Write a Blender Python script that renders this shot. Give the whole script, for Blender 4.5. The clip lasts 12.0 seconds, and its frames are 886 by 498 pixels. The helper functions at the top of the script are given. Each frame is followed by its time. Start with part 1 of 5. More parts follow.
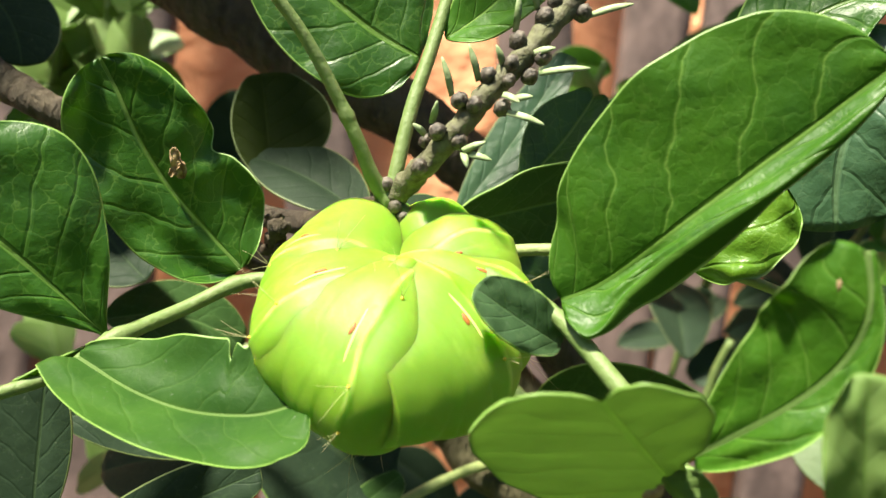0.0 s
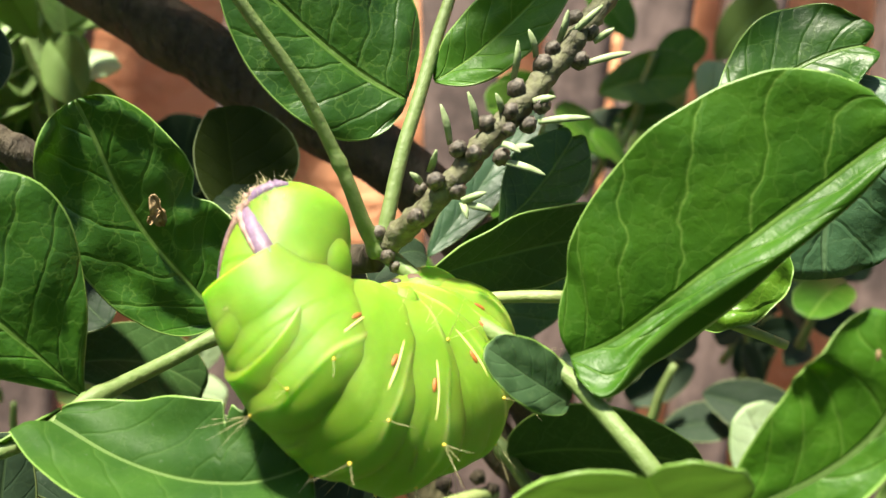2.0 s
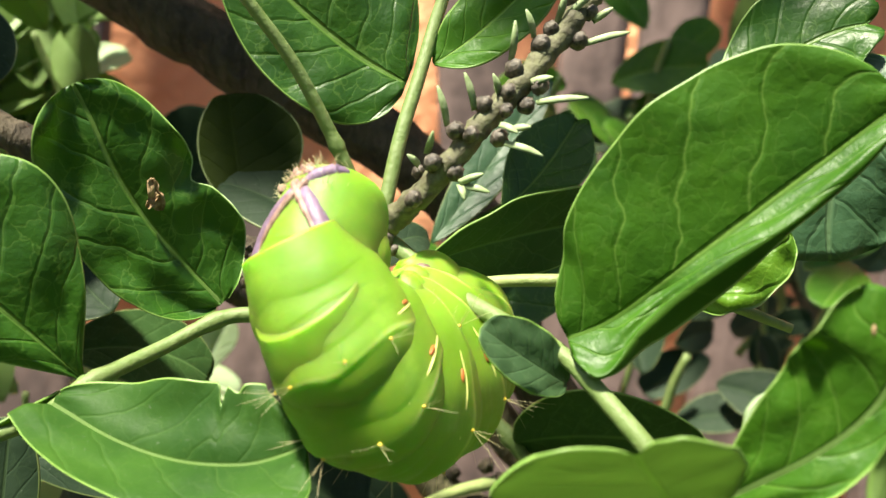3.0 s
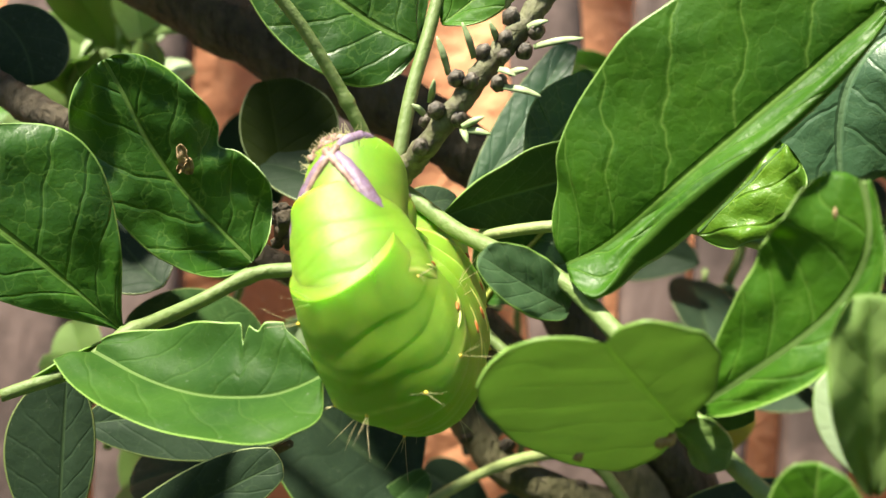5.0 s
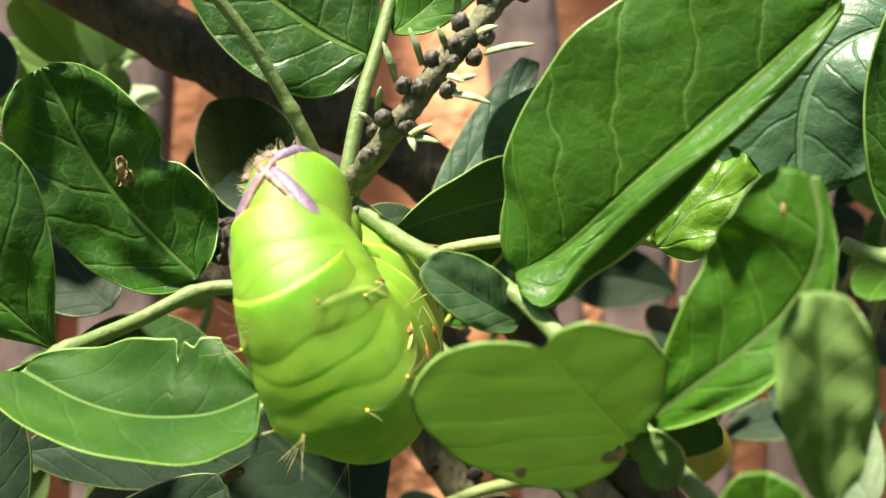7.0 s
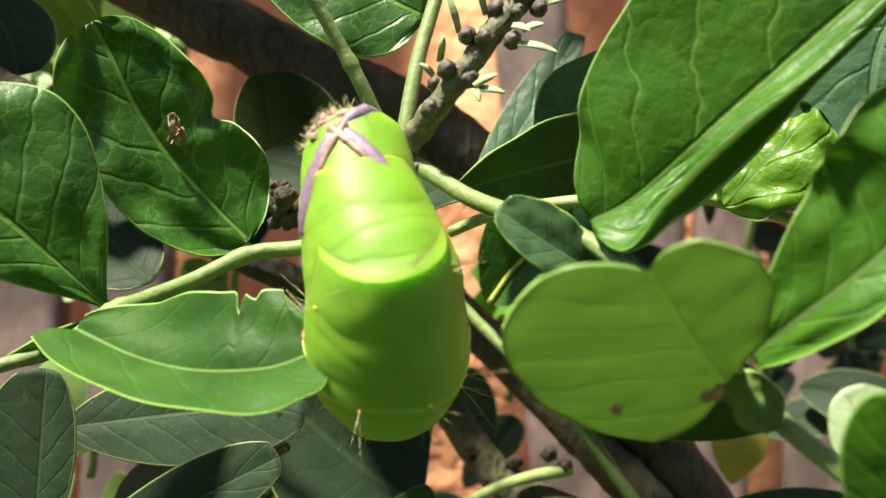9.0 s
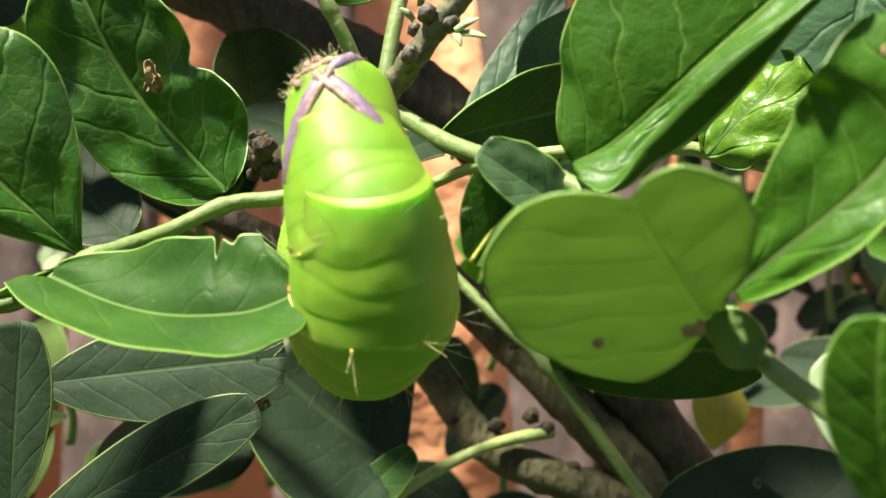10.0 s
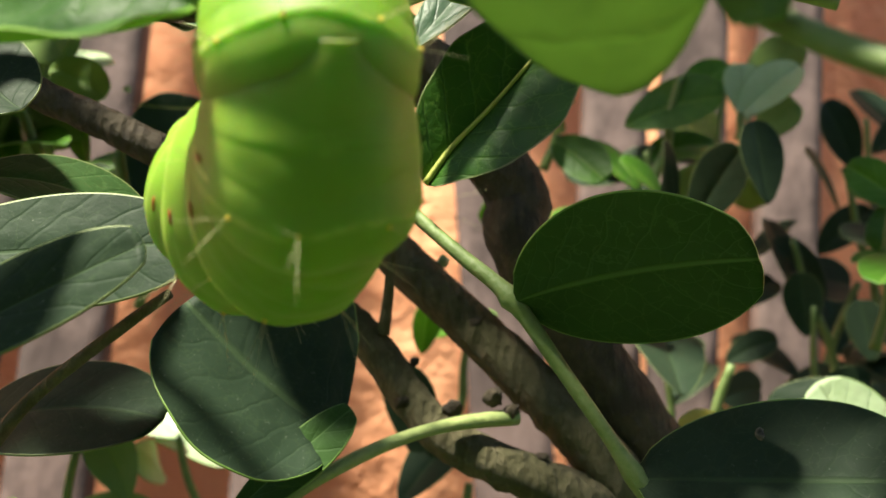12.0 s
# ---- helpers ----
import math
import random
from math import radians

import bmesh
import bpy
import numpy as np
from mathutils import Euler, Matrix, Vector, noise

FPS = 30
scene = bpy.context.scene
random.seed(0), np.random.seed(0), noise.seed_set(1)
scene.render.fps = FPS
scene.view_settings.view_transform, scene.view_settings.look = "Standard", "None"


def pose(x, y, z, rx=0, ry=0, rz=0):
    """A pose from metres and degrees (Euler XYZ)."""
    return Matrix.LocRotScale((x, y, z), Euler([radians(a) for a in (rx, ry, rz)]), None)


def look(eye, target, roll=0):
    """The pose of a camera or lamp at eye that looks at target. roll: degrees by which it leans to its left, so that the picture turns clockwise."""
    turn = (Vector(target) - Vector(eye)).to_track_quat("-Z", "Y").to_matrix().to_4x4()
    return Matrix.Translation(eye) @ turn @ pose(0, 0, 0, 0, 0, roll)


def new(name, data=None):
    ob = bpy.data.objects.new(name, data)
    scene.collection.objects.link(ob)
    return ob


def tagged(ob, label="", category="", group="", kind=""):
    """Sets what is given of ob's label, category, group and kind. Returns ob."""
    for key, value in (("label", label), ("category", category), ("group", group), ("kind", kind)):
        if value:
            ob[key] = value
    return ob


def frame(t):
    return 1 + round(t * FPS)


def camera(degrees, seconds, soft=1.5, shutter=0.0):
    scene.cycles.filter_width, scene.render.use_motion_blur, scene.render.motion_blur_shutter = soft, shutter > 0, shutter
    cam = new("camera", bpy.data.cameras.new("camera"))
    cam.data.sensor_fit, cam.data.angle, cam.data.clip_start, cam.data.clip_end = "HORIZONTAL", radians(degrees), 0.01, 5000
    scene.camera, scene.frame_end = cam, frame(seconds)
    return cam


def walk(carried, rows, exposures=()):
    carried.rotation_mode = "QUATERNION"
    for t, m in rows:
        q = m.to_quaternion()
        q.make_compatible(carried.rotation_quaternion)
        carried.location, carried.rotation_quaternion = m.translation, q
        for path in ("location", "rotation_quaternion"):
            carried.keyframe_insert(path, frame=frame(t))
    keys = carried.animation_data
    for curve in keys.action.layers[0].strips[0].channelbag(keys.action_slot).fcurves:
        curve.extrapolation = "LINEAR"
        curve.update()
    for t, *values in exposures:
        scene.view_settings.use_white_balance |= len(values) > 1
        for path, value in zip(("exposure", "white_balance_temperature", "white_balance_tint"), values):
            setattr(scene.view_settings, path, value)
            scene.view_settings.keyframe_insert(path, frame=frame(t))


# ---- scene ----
# ---------------------------------------------------------------- camera
cam = camera(50, 12.0, soft=1.5)
cam.data.dof.use_dof = True
cam.data.dof.focus_distance = 0.114
cam.data.dof.aperture_fstop = 35.0
walk(cam, [
    (0, pose(-0.0026, -0.0007, 1.2064, 87.66, -3.62, -0.81)),
    (0.5, pose(-0.0032, -0.0010, 1.2067, 88.02, -2.69, -5.50)),
    (1, pose(0.0024, 0.0003, 1.2063, 88.44, -2.17, -1.58)),
    (1.5, pose(-0.0111, 0.0042, 1.2073, 89.57, -3.27, -6.31)),
    (2, pose(-0.0121, 0.0031, 1.2104, 88.58, -3.61, -6.00)),
    (2.5, pose(-0.0075, 0.0022, 1.2106, 87.99, -2.92, -3.52)),
    (3, pose(-0.0096, 0.0034, 1.2090, 88.27, -3.32, -4.85)),
    (5, pose(-0.0001, -0.0017, 1.2004, 89.43, -0.38, 0.68)),
    (5.5, pose(0.0000, 0.0000, 1.2000, 90.00, 0.00, 0.00)),
    (6, pose(0.0026, 0.0019, 1.2000, 91.19, 0.22, -1.41)),
    (6.5, pose(0.0037, 0.0026, 1.1980, 91.46, -0.05, -0.39)),
    (7, pose(0.0042, 0.0025, 1.1977, 91.65, -0.06, -0.10)),
    (9, pose(-0.0025, 0.0062, 1.1906, 92.95, 0.00, 0.06)),
    (9.5, pose(-0.0044, 0.0079, 1.1874, 92.89, 0.30, -0.79)),
    (10, pose(-0.0022, 0.0074, 1.1870, 91.84, 0.05, -0.93)),
    (10.5, pose(-0.0063, 0.0083, 1.1802, 93.11, 0.96, -1.91)),
    (11, pose(-0.0013, 0.0098, 1.1773, 95.11, 0.77, 0.66)),
    (11.5, pose(-0.0021, 0.0201, 1.1722, 97.43, 0.20, -2.72)),
    (11.8, pose(0.0010, 0.0249, 1.1657, 98.12, 0.48, -1.96)),
    (12, pose(0.0019, 0.0312, 1.1558, 100.80, -1.11, -2.71)),
], exposures=[(0.0, 1.58, 7150.0, 4.0), (12.0, 1.58, 7150.0, 4.0)])

# ---------------------------------------------------------------- light
SUN_EL, SUN_AZ = 64.0, -42.0      # degrees above the horizon; towards the camera's left, from behind it
world = bpy.data.worlds.new("sky")
world.use_nodes = True
scene.world = world
wn = world.node_tree.nodes
sky = wn.new("ShaderNodeTexSky")
sky.sky_type, sky.sun_disc = "NISHITA", False
sky.sun_elevation = radians(SUN_EL)
sky.sun_rotation = radians(180 - SUN_AZ)
world.node_tree.links.new(sky.outputs[0], wn["Background"].inputs[0])
wn["Background"].inputs[1].default_value = 0.062
sun_dir = Vector((math.sin(radians(SUN_AZ)) * math.cos(radians(SUN_EL)), -math.cos(radians(SUN_AZ)) * math.cos(radians(SUN_EL)), math.sin(radians(SUN_EL))))
sun = new("sun", bpy.data.lights.new("sun", "SUN"))
sun.data.energy, sun.data.angle, sun.data.color = 5.0, radians(5), (1.0, 0.95, 0.86)
sun.matrix_world = look(Vector((0, 0, 3)) + sun_dir, (0, 0, 3))


# ---------------------------------------------------------------- materials
def material(name):
    m = bpy.data.materials.new(name)
    m.use_nodes = True
    nt = m.node_tree
    return m, nt, nt.nodes["Principled BSDF"]


def node(nt, kind, **kw):
    n = nt.nodes.new("ShaderNode" + kind)
    for k, v in kw.items():
        if k == "op":
            n.operation = v
        elif k == "ins":
            for i, x in v.items():
                if hasattr(x, "links"):
                    nt.links.new(x, n.inputs[i])
                else:
                    n.inputs[i].default_value = x
    return n


def calc(nt, op, a, b=0.0, c=0.0):
    return node(nt, "Math", op=op, ins={0: a, 1: b, 2: c}).outputs[0]


def mixc(nt, fac, a, b):
    n = nt.nodes.new("ShaderNodeMix")
    n.data_type = "RGBA"
    for i, x in ((0, fac), (6, a), (7, b)):
        if hasattr(x, "links"):
            nt.links.new(x, n.inputs[i])
        else:
            n.inputs[i].default_value = x
    return n.outputs[2]


def ramp(nt, x, lo, hi):
    n = node(nt, "MapRange", ins={0: x, 1: lo, 2: hi})
    return n.outputs[0]


def rgb(r, g, b):
    return (r, g, b, 1.0)


def noise_at(nt, scale, detail=4.0, vec=None, rough=0.55):
    n = node(nt, "TexNoise", ins={"Scale": scale, "Detail": detail, "Roughness": rough})
    if vec is not None:
        nt.links.new(vec, n.inputs["Vector"])
    return n.outputs["Fac"]


def coords(nt):
    return nt.nodes.new("ShaderNodeTexCoord").outputs["Object"]


def leaf_material(name, base, dark, vein, rough=0.38, veins=5.5, gloss=0.5, through_light=0.35, relief=1.0, dust=0.0, glow=(0.17, 0.38, 0.02), ribs=0.42, mesh=0.42, spine=1.0):
    """A leaf skin: pinnate veins and a net of small ones in the leaf's own lengthwise and crosswise measure."""
    m, nt, bsdf = material(name)
    uv = nt.nodes.new("ShaderNodeUVMap")
    uv.uv_map = "leaf"
    sep = node(nt, "SeparateXYZ", ins={0: uv.outputs[0]})
    u, v = sep.outputs[0], sep.outputs[1]
    rnd = nt.nodes.new("ShaderNodeObjectInfo").outputs["Random"]
    obj = coords(nt)
    wob = calc(nt, "MULTIPLY", calc(nt, "SUBTRACT", noise_at(nt, 140.0, 2.0, obj), 0.5), 0.75)
    av = calc(nt, "ABSOLUTE", v)
    s = calc(nt, "ADD", calc(nt, "SUBTRACT", calc(nt, "MULTIPLY", u, veins), calc(nt, "MULTIPLY", av, 1.5)), wob)
    s = calc(nt, "ADD", s, calc(nt, "MULTIPLY", calc(nt, "SIGN", v), 0.23))
    tri = calc(nt, "ABSOLUTE", calc(nt, "SUBTRACT", calc(nt, "FRACT", s), 0.5))
    side = ramp(nt, tri, 0.032, 0.004)
    mid = ramp(nt, av, 0.05, 0.018)
    vor = nt.nodes.new("ShaderNodeTexVoronoi")
    vor.feature = "DISTANCE_TO_EDGE"
    vor.inputs["Scale"].default_value = 330.0
    warp = node(nt, "TexNoise", ins={"Vector": obj, "Scale": 300.0, "Detail": 3.0})
    bent = node(nt, "MixRGB", ins={0: 0.004, 1: obj, 2: warp.outputs["Color"]})
    nt.links.new(bent.outputs[0], vor.inputs["Vector"])
    net = ramp(nt, vor.outputs["Distance"], 0.036, 0.0)
    vor2 = nt.nodes.new("ShaderNodeTexVoronoi")
    vor2.feature = "DISTANCE_TO_EDGE"
    vor2.inputs["Scale"].default_value = 900.0
    nt.links.new(obj, vor2.inputs["Vector"])
    fine = ramp(nt, vor2.outputs["Distance"], 0.09, 0.0)
    lines = calc(nt, "MAXIMUM", calc(nt, "MAXIMUM", calc(nt, "MULTIPLY", mid, spine), calc(nt, "MULTIPLY", side, ribs)), calc(nt, "MULTIPLY", net, mesh))
    big = ramp(nt, noise_at(nt, 95.0, 4.0, obj), 0.3, 0.7)
    col = mixc(nt, big, rgb(*dark), rgb(*base))
    col = mixc(nt, calc(nt, "MULTIPLY", lines, 0.75), col, rgb(*vein))
    hue = node(nt, "HueSaturation", ins={"Value": calc(nt, "ADD", calc(nt, "MULTIPLY", rnd, 0.3), 0.85), "Color": col})
    col = hue.outputs[0]
    if dust:
        speck = ramp(nt, noise_at(nt, 1500.0, 6.0, obj, 0.75), 0.62, 0.8)
        col = mixc(nt, calc(nt, "MULTIPLY", speck, dust), col, rgb(0.42, 0.46, 0.36))
    nt.links.new(col, bsdf.inputs["Base Color"])
    fine_n = noise_at(nt, 700.0, 5.0, obj)
    nt.links.new(calc(nt, "ADD", calc(nt, "MULTIPLY", fine_n, 0.25), rough - 0.1), bsdf.inputs["Roughness"])
    bsdf.inputs["Specular IOR Level"].default_value = gloss
    h = calc(nt, "SUBTRACT", calc(nt, "ADD", calc(nt, "ADD", calc(nt, "MULTIPLY", noise_at(nt, 150.0, 2.0, obj), 1.5), calc(nt, "MULTIPLY", noise_at(nt, 480.0, 4.0, obj), 0.75)), calc(nt, "ADD", calc(nt, "MULTIPLY", calc(nt, "MINIMUM", tri, 0.3), 0.35), calc(nt, "MULTIPLY", calc(nt, "MINIMUM", vor.outputs["Distance"], 0.35), 0.30))), calc(nt, "ADD", calc(nt, "MAXIMUM", mid, calc(nt, "MULTIPLY", ramp(nt, tri, 0.09, 0.0), 0.34)), calc(nt, "MULTIPLY", calc(nt, "ADD", fine, net), 0.022)))
    bump = node(nt, "Bump", ins={"Strength": 0.50 * relief, "Distance": 0.0005, "Height": h})
    nt.links.new(bump.outputs[0], bsdf.inputs["Normal"])
    tr = node(nt, "BsdfTranslucent", ins={"Color": mixc(nt, 0.55, col, rgb(*glow))})
    nt.links.new(bump.outputs[0], tr.inputs["Normal"])
    mix = node(nt, "MixShader", ins={0: through_light})
    nt.links.new(bsdf.outputs[0], mix.inputs[1])
    nt.links.new(tr.outputs[0], mix.inputs[2])
    nt.links.new(mix.outputs[0], nt.nodes["Material Output"].inputs[0])
    return m


def plain_material(name, base, other, scale=400.0, rough=0.6, relief=0.4, metal=0.0, sss=0.0):
    m, nt, bsdf = material(name)
    obj = coords(nt)
    big = ramp(nt, noise_at(nt, scale, 5.0, obj), 0.32, 0.68)
    small = noise_at(nt, scale * 6, 4.0, obj)
    col = mixc(nt, big, rgb(*base), rgb(*other))
    nt.links.new(col, bsdf.inputs["Base Color"])
    nt.links.new(calc(nt, "ADD", calc(nt, "MULTIPLY", small, 0.25), rough - 0.12), bsdf.inputs["Roughness"])
    h = calc(nt, "ADD", big, calc(nt, "MULTIPLY", small, 0.5))
    bump = node(nt, "Bump", ins={"Strength": relief, "Distance": 0.15 / scale, "Height": h})
    nt.links.new(bump.outputs[0], bsdf.inputs["Normal"])
    if sss:
        bsdf.inputs["Subsurface Weight"].default_value = sss
        bsdf.inputs["Subsurface Radius"].default_value = (0.6, 1.0, 0.2)
        bsdf.inputs["Subsurface Scale"].default_value = 0.003
    return m


def bark_material(name, base, other, scale=260.0):
    m, nt, bsdf = material(name)
    obj = coords(nt)
    mp = node(nt, "Mapping", ins={"Vector": obj, "Scale": (1.0, 1.0, 0.35)})
    vor = nt.nodes.new("ShaderNodeTexVoronoi")
    vor.inputs["Scale"].default_value = scale * 2.2
    nt.links.new(mp.outputs[0], vor.inputs["Vector"])
    n1 = noise_at(nt, scale * 0.5, 6.0, obj, 0.65)
    n2 = noise_at(nt, scale * 3.0, 5.0, mp.outputs[0], 0.7)
    col = mixc(nt, ramp(nt, n1, 0.42, 0.58), rgb(*base), rgb(*other))
    col = mixc(nt, calc(nt, "MULTIPLY", ramp(nt, n2, 0.55, 0.72), 0.35), col, rgb(*[min(1.0, k * 2.4) for k in other]))
    nt.links.new(col, bsdf.inputs["Base Color"])
    bsdf.inputs["Roughness"].default_value = 0.85
    h = calc(nt, "ADD", calc(nt, "MULTIPLY", vor.outputs["Distance"], 0.8), n2)
    bump = node(nt, "Bump", ins={"Strength": 1.0, "Distance": 0.0016, "Height": h})
    nt.links.new(bump.outputs[0], bsdf.inputs["Normal"])
    return m


LEAF_TOP = leaf_material("leaf_top", (0.074, 0.208, 0.014), (0.036, 0.124, 0.010), (0.24, 0.42, 0.08), rough=0.42, gloss=0.36, ribs=0.60, mesh=0.20, through_light=0.36, dust=0.05)
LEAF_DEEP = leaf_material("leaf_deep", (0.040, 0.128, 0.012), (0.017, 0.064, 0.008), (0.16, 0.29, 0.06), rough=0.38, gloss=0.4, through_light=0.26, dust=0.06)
LEAF_UNDER = leaf_material("leaf_under", (0.250, 0.370, 0.130), (0.165, 0.275, 0.075), (0.17, 0.31, 0.07), rough=0.60, gloss=0.25, glow=(0.38, 0.53, 0.19), through_light=0.54, relief=0.5, ribs=0.14, mesh=0.22, dust=0.12)
# next two: leaves in shade, with the shade put into the dark colour; dusty
LEAF_SHADED = leaf_material("leaf_shaded", (0.026, 0.046, 0.026), (0.018, 0.034, 0.019), (0.044, 0.075, 0.034), rough=0.54, gloss=0.10, through_light=0.08, dust=0.45, relief=0.6, ribs=0.2)
LEAF_SHADED_UNDER = leaf_material("leaf_shaded_under", (0.040, 0.094, 0.024), (0.026, 0.068, 0.016), (0.10, 0.19, 0.06), rough=0.60, gloss=0.18, through_light=0.16, relief=0.7, dust=0.18)
# bluish base colour holds part of the sky's reflection, beside the real gloss
LEAF_SKY_SHEEN = leaf_material("leaf_sky_sheen", (0.058, 0.135, 0.062), (0.042, 0.104, 0.048), (0.12, 0.21, 0.10), rough=0.40, gloss=0.6, through_light=0.18, dust=0.08)
LEAF_FOLD = leaf_material("leaf_fold_underside", (0.070, 0.165, 0.020), (0.045, 0.120, 0.014), (0.12, 0.24, 0.04), rough=0.60, gloss=0.12, through_light=0.35, relief=0.3, mesh=0.2)
LEAF_BLISTER = leaf_material("leaf_blistered", (0.150, 0.300, 0.022), (0.052, 0.150, 0.012), (0.24, 0.40, 0.06), rough=0.36, gloss=0.5, through_light=0.30, relief=1.5, ribs=0.1, veins=2.2, mesh=0.5)
LEAF_DULL = leaf_material("leaf_dull_grey_green", (0.052, 0.105, 0.045), (0.036, 0.080, 0.030), (0.13, 0.20, 0.09), rough=0.6, gloss=0.2, through_light=0.2, dust=0.45, relief=0.6, ribs=0.06, mesh=0.25, spine=0.3)
# brighter copy of leaf_top: extra sun glow put into the round leaf's colour
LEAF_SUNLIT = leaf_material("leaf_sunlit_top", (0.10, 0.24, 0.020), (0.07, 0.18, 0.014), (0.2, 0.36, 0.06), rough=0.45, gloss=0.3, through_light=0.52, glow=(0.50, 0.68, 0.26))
LEAF_SOFT = leaf_material("leaf_dusty_soft", (0.058, 0.150, 0.022), (0.028, 0.088, 0.014), (0.20, 0.33, 0.08), rough=0.52, gloss=0.22, ribs=0.16, mesh=0.10, spine=0.35, through_light=0.36, dust=0.45, relief=0.6)
# olive leaf, its colour darkened to stand for shade
LEAF_OLIVE_SHADED = leaf_material("leaf_olive_shaded", (0.030, 0.048, 0.006), (0.020, 0.036, 0.005), (0.038, 0.058, 0.009), rough=0.55, gloss=0.08, through_light=0.30, glow=(0.10, 0.15, 0.01))
LEAF_YELLOW = leaf_material("leaf_yellow", (0.60, 0.48, 0.06), (0.52, 0.40, 0.05), (0.6, 0.5, 0.2), through_light=0.35)
# near-white: the sunlight on these leaves is put into the colour
LEAF_SUN_PAINTED = leaf_material("leaf_sun_painted", (0.58, 0.70, 0.46), (0.46, 0.60, 0.34), (0.4, 0.5, 0.3), through_light=0.4)
LEAF_RIM = plain_material("leaf_rim", (0.12, 0.23, 0.04), (0.17, 0.29, 0.065), 500.0, 0.45, 0.1)
RIM_DULL = plain_material("leaf_rim_dull", (0.12, 0.17, 0.05), (0.15, 0.19, 0.07), 500.0, 0.5, 0.1)
STEM = plain_material("green_stem", (0.115, 0.185, 0.045), (0.165, 0.225, 0.080), 900.0, 0.55, 0.5)
STEM_PALE = plain_material("pale_stem", (0.30, 0.36, 0.13), (0.22, 0.29, 0.10), 700.0, 0.55, 0.5)
STEM_YELLOW = plain_material("yellow_rib", (0.42, 0.46, 0.10), (0.34, 0.40, 0.08), 700.0, 0.5, 0.3)
TWIG = plain_material("twig_skin", (0.165, 0.170, 0.085), (0.075, 0.068, 0.042), 900.0, 0.7, 1.0)
BUD = plain_material("bud_brown", (0.018, 0.013, 0.010), (0.17, 0.145, 0.115), 1300.0, 0.55, 1.0)
BRACT = plain_material("bract_pale", (0.36, 0.44, 0.24), (0.24, 0.33, 0.14), 800.0, 0.55, 0.3)
BARK = bark_material("bark_dark", (0.042, 0.031, 0.020), (0.082, 0.064, 0.040))
BARK_GREEN = bark_material("bark_green", (0.072, 0.066, 0.027), (0.125, 0.108, 0.058))
SCAR = plain_material("leaf_scar", (0.20, 0.11, 0.045), (0.36, 0.26, 0.14), 1200.0, 0.7, 0.9)


def skin_material():
    m, nt, bsdf = material("caterpillar_skin")
    obj = coords(nt)
    mp = node(nt, "Mapping", ins={"Vector": obj, "Scale": (1.0, 0.6, 0.6)})
    folds = noise_at(nt, 300.0, 4.0, mp.outputs[0], 0.6)
    broad = noise_at(nt, 160.0, 3.0, obj)
    pores = noise_at(nt, 2600.0, 3.0, obj)
    col = mixc(nt, ramp(nt, broad, 0.3, 0.7), rgb(0.138, 0.290, 0.011), rgb(0.182, 0.345, 0.027))
    col = mixc(nt, calc(nt, "MULTIPLY", ramp(nt, folds, 0.58, 0.75), 0.35), col, rgb(0.33, 0.54, 0.09))
    att = nt.nodes.new("ShaderNodeAttribute")
    att.attribute_name = "past_edge"
    off = calc(nt, "ABSOLUTE", calc(nt, "SUBTRACT", calc(nt, "ADD", att.outputs["Fac"], calc(nt, "MULTIPLY", calc(nt, "SUBTRACT", folds, 0.5), 0.08)), 0.985))
    col = mixc(nt, calc(nt, "MULTIPLY", ramp(nt, off, 0.05, 0.01), calc(nt, "MULTIPLY", ramp(nt, broad, 0.35, 0.6), 0.42)), col, rgb(0.58, 0.70, 0.22))
    nt.links.new(col, bsdf.inputs["Base Color"])
    nt.links.new(calc(nt, "ADD", calc(nt, "MULTIPLY", pores, 0.2), 0.47), bsdf.inputs["Roughness"])
    bsdf.inputs["Specular IOR Level"].default_value = 0.55
    bsdf.inputs["Subsurface Weight"].default_value = 0.9
    bsdf.inputs["Subsurface Radius"].default_value = (0.45, 1.0, 0.08)
    bsdf.inputs["Subsurface Scale"].default_value = 0.0060
    h = calc(nt, "ADD", calc(nt, "MULTIPLY", folds, 1.0), calc(nt, "MULTIPLY", pores, 0.06))
    bump = node(nt, "Bump", ins={"Strength": 0.22, "Distance": 0.0005, "Height": h})
    nt.links.new(bump.outputs[0], bsdf.inputs["Normal"])
    return m


SKIN = skin_material()
SKIN_LINE = plain_material("pale_line", (0.75, 0.78, 0.25), (0.68, 0.72, 0.22), 800.0, 0.5, 0.2)
SPIRACLE = plain_material("spiracle_orange", (0.44, 0.14, 0.03), (0.32, 0.09, 0.02), 900.0, 0.5, 0.2)
TUBERCLE = plain_material("tubercle_yellow", (0.72, 0.56, 0.06), (0.62, 0.45, 0.05), 900.0, 0.4, 0.2)
HAIR = plain_material("hair_pale", (0.55, 0.52, 0.28), (0.45, 0.40, 0.2), 900.0, 0.5, 0.1)
PURPLE = plain_material("purple_band", (0.235, 0.165, 0.285), (0.15, 0.09, 0.12), 900.0, 0.5, 0.4)
ROSY = plain_material("rosy_brown", (0.44, 0.29, 0.24), (0.17, 0.085, 0.070), 900.0, 0.5, 0.5)
HEAD_SKIN = plain_material("head_brown", (0.17, 0.095, 0.060), (0.035, 0.030, 0.030), 420.0, 0.5, 0.4)
WALL = plain_material("terracotta_wall", (0.92, 0.440, 0.240), (0.82, 0.350, 0.180), 9.0, 0.85, 0.6)
BOARD = bark_material("weathered_wood", (0.165, 0.115, 0.105), (0.075, 0.052, 0.048), 30.0)
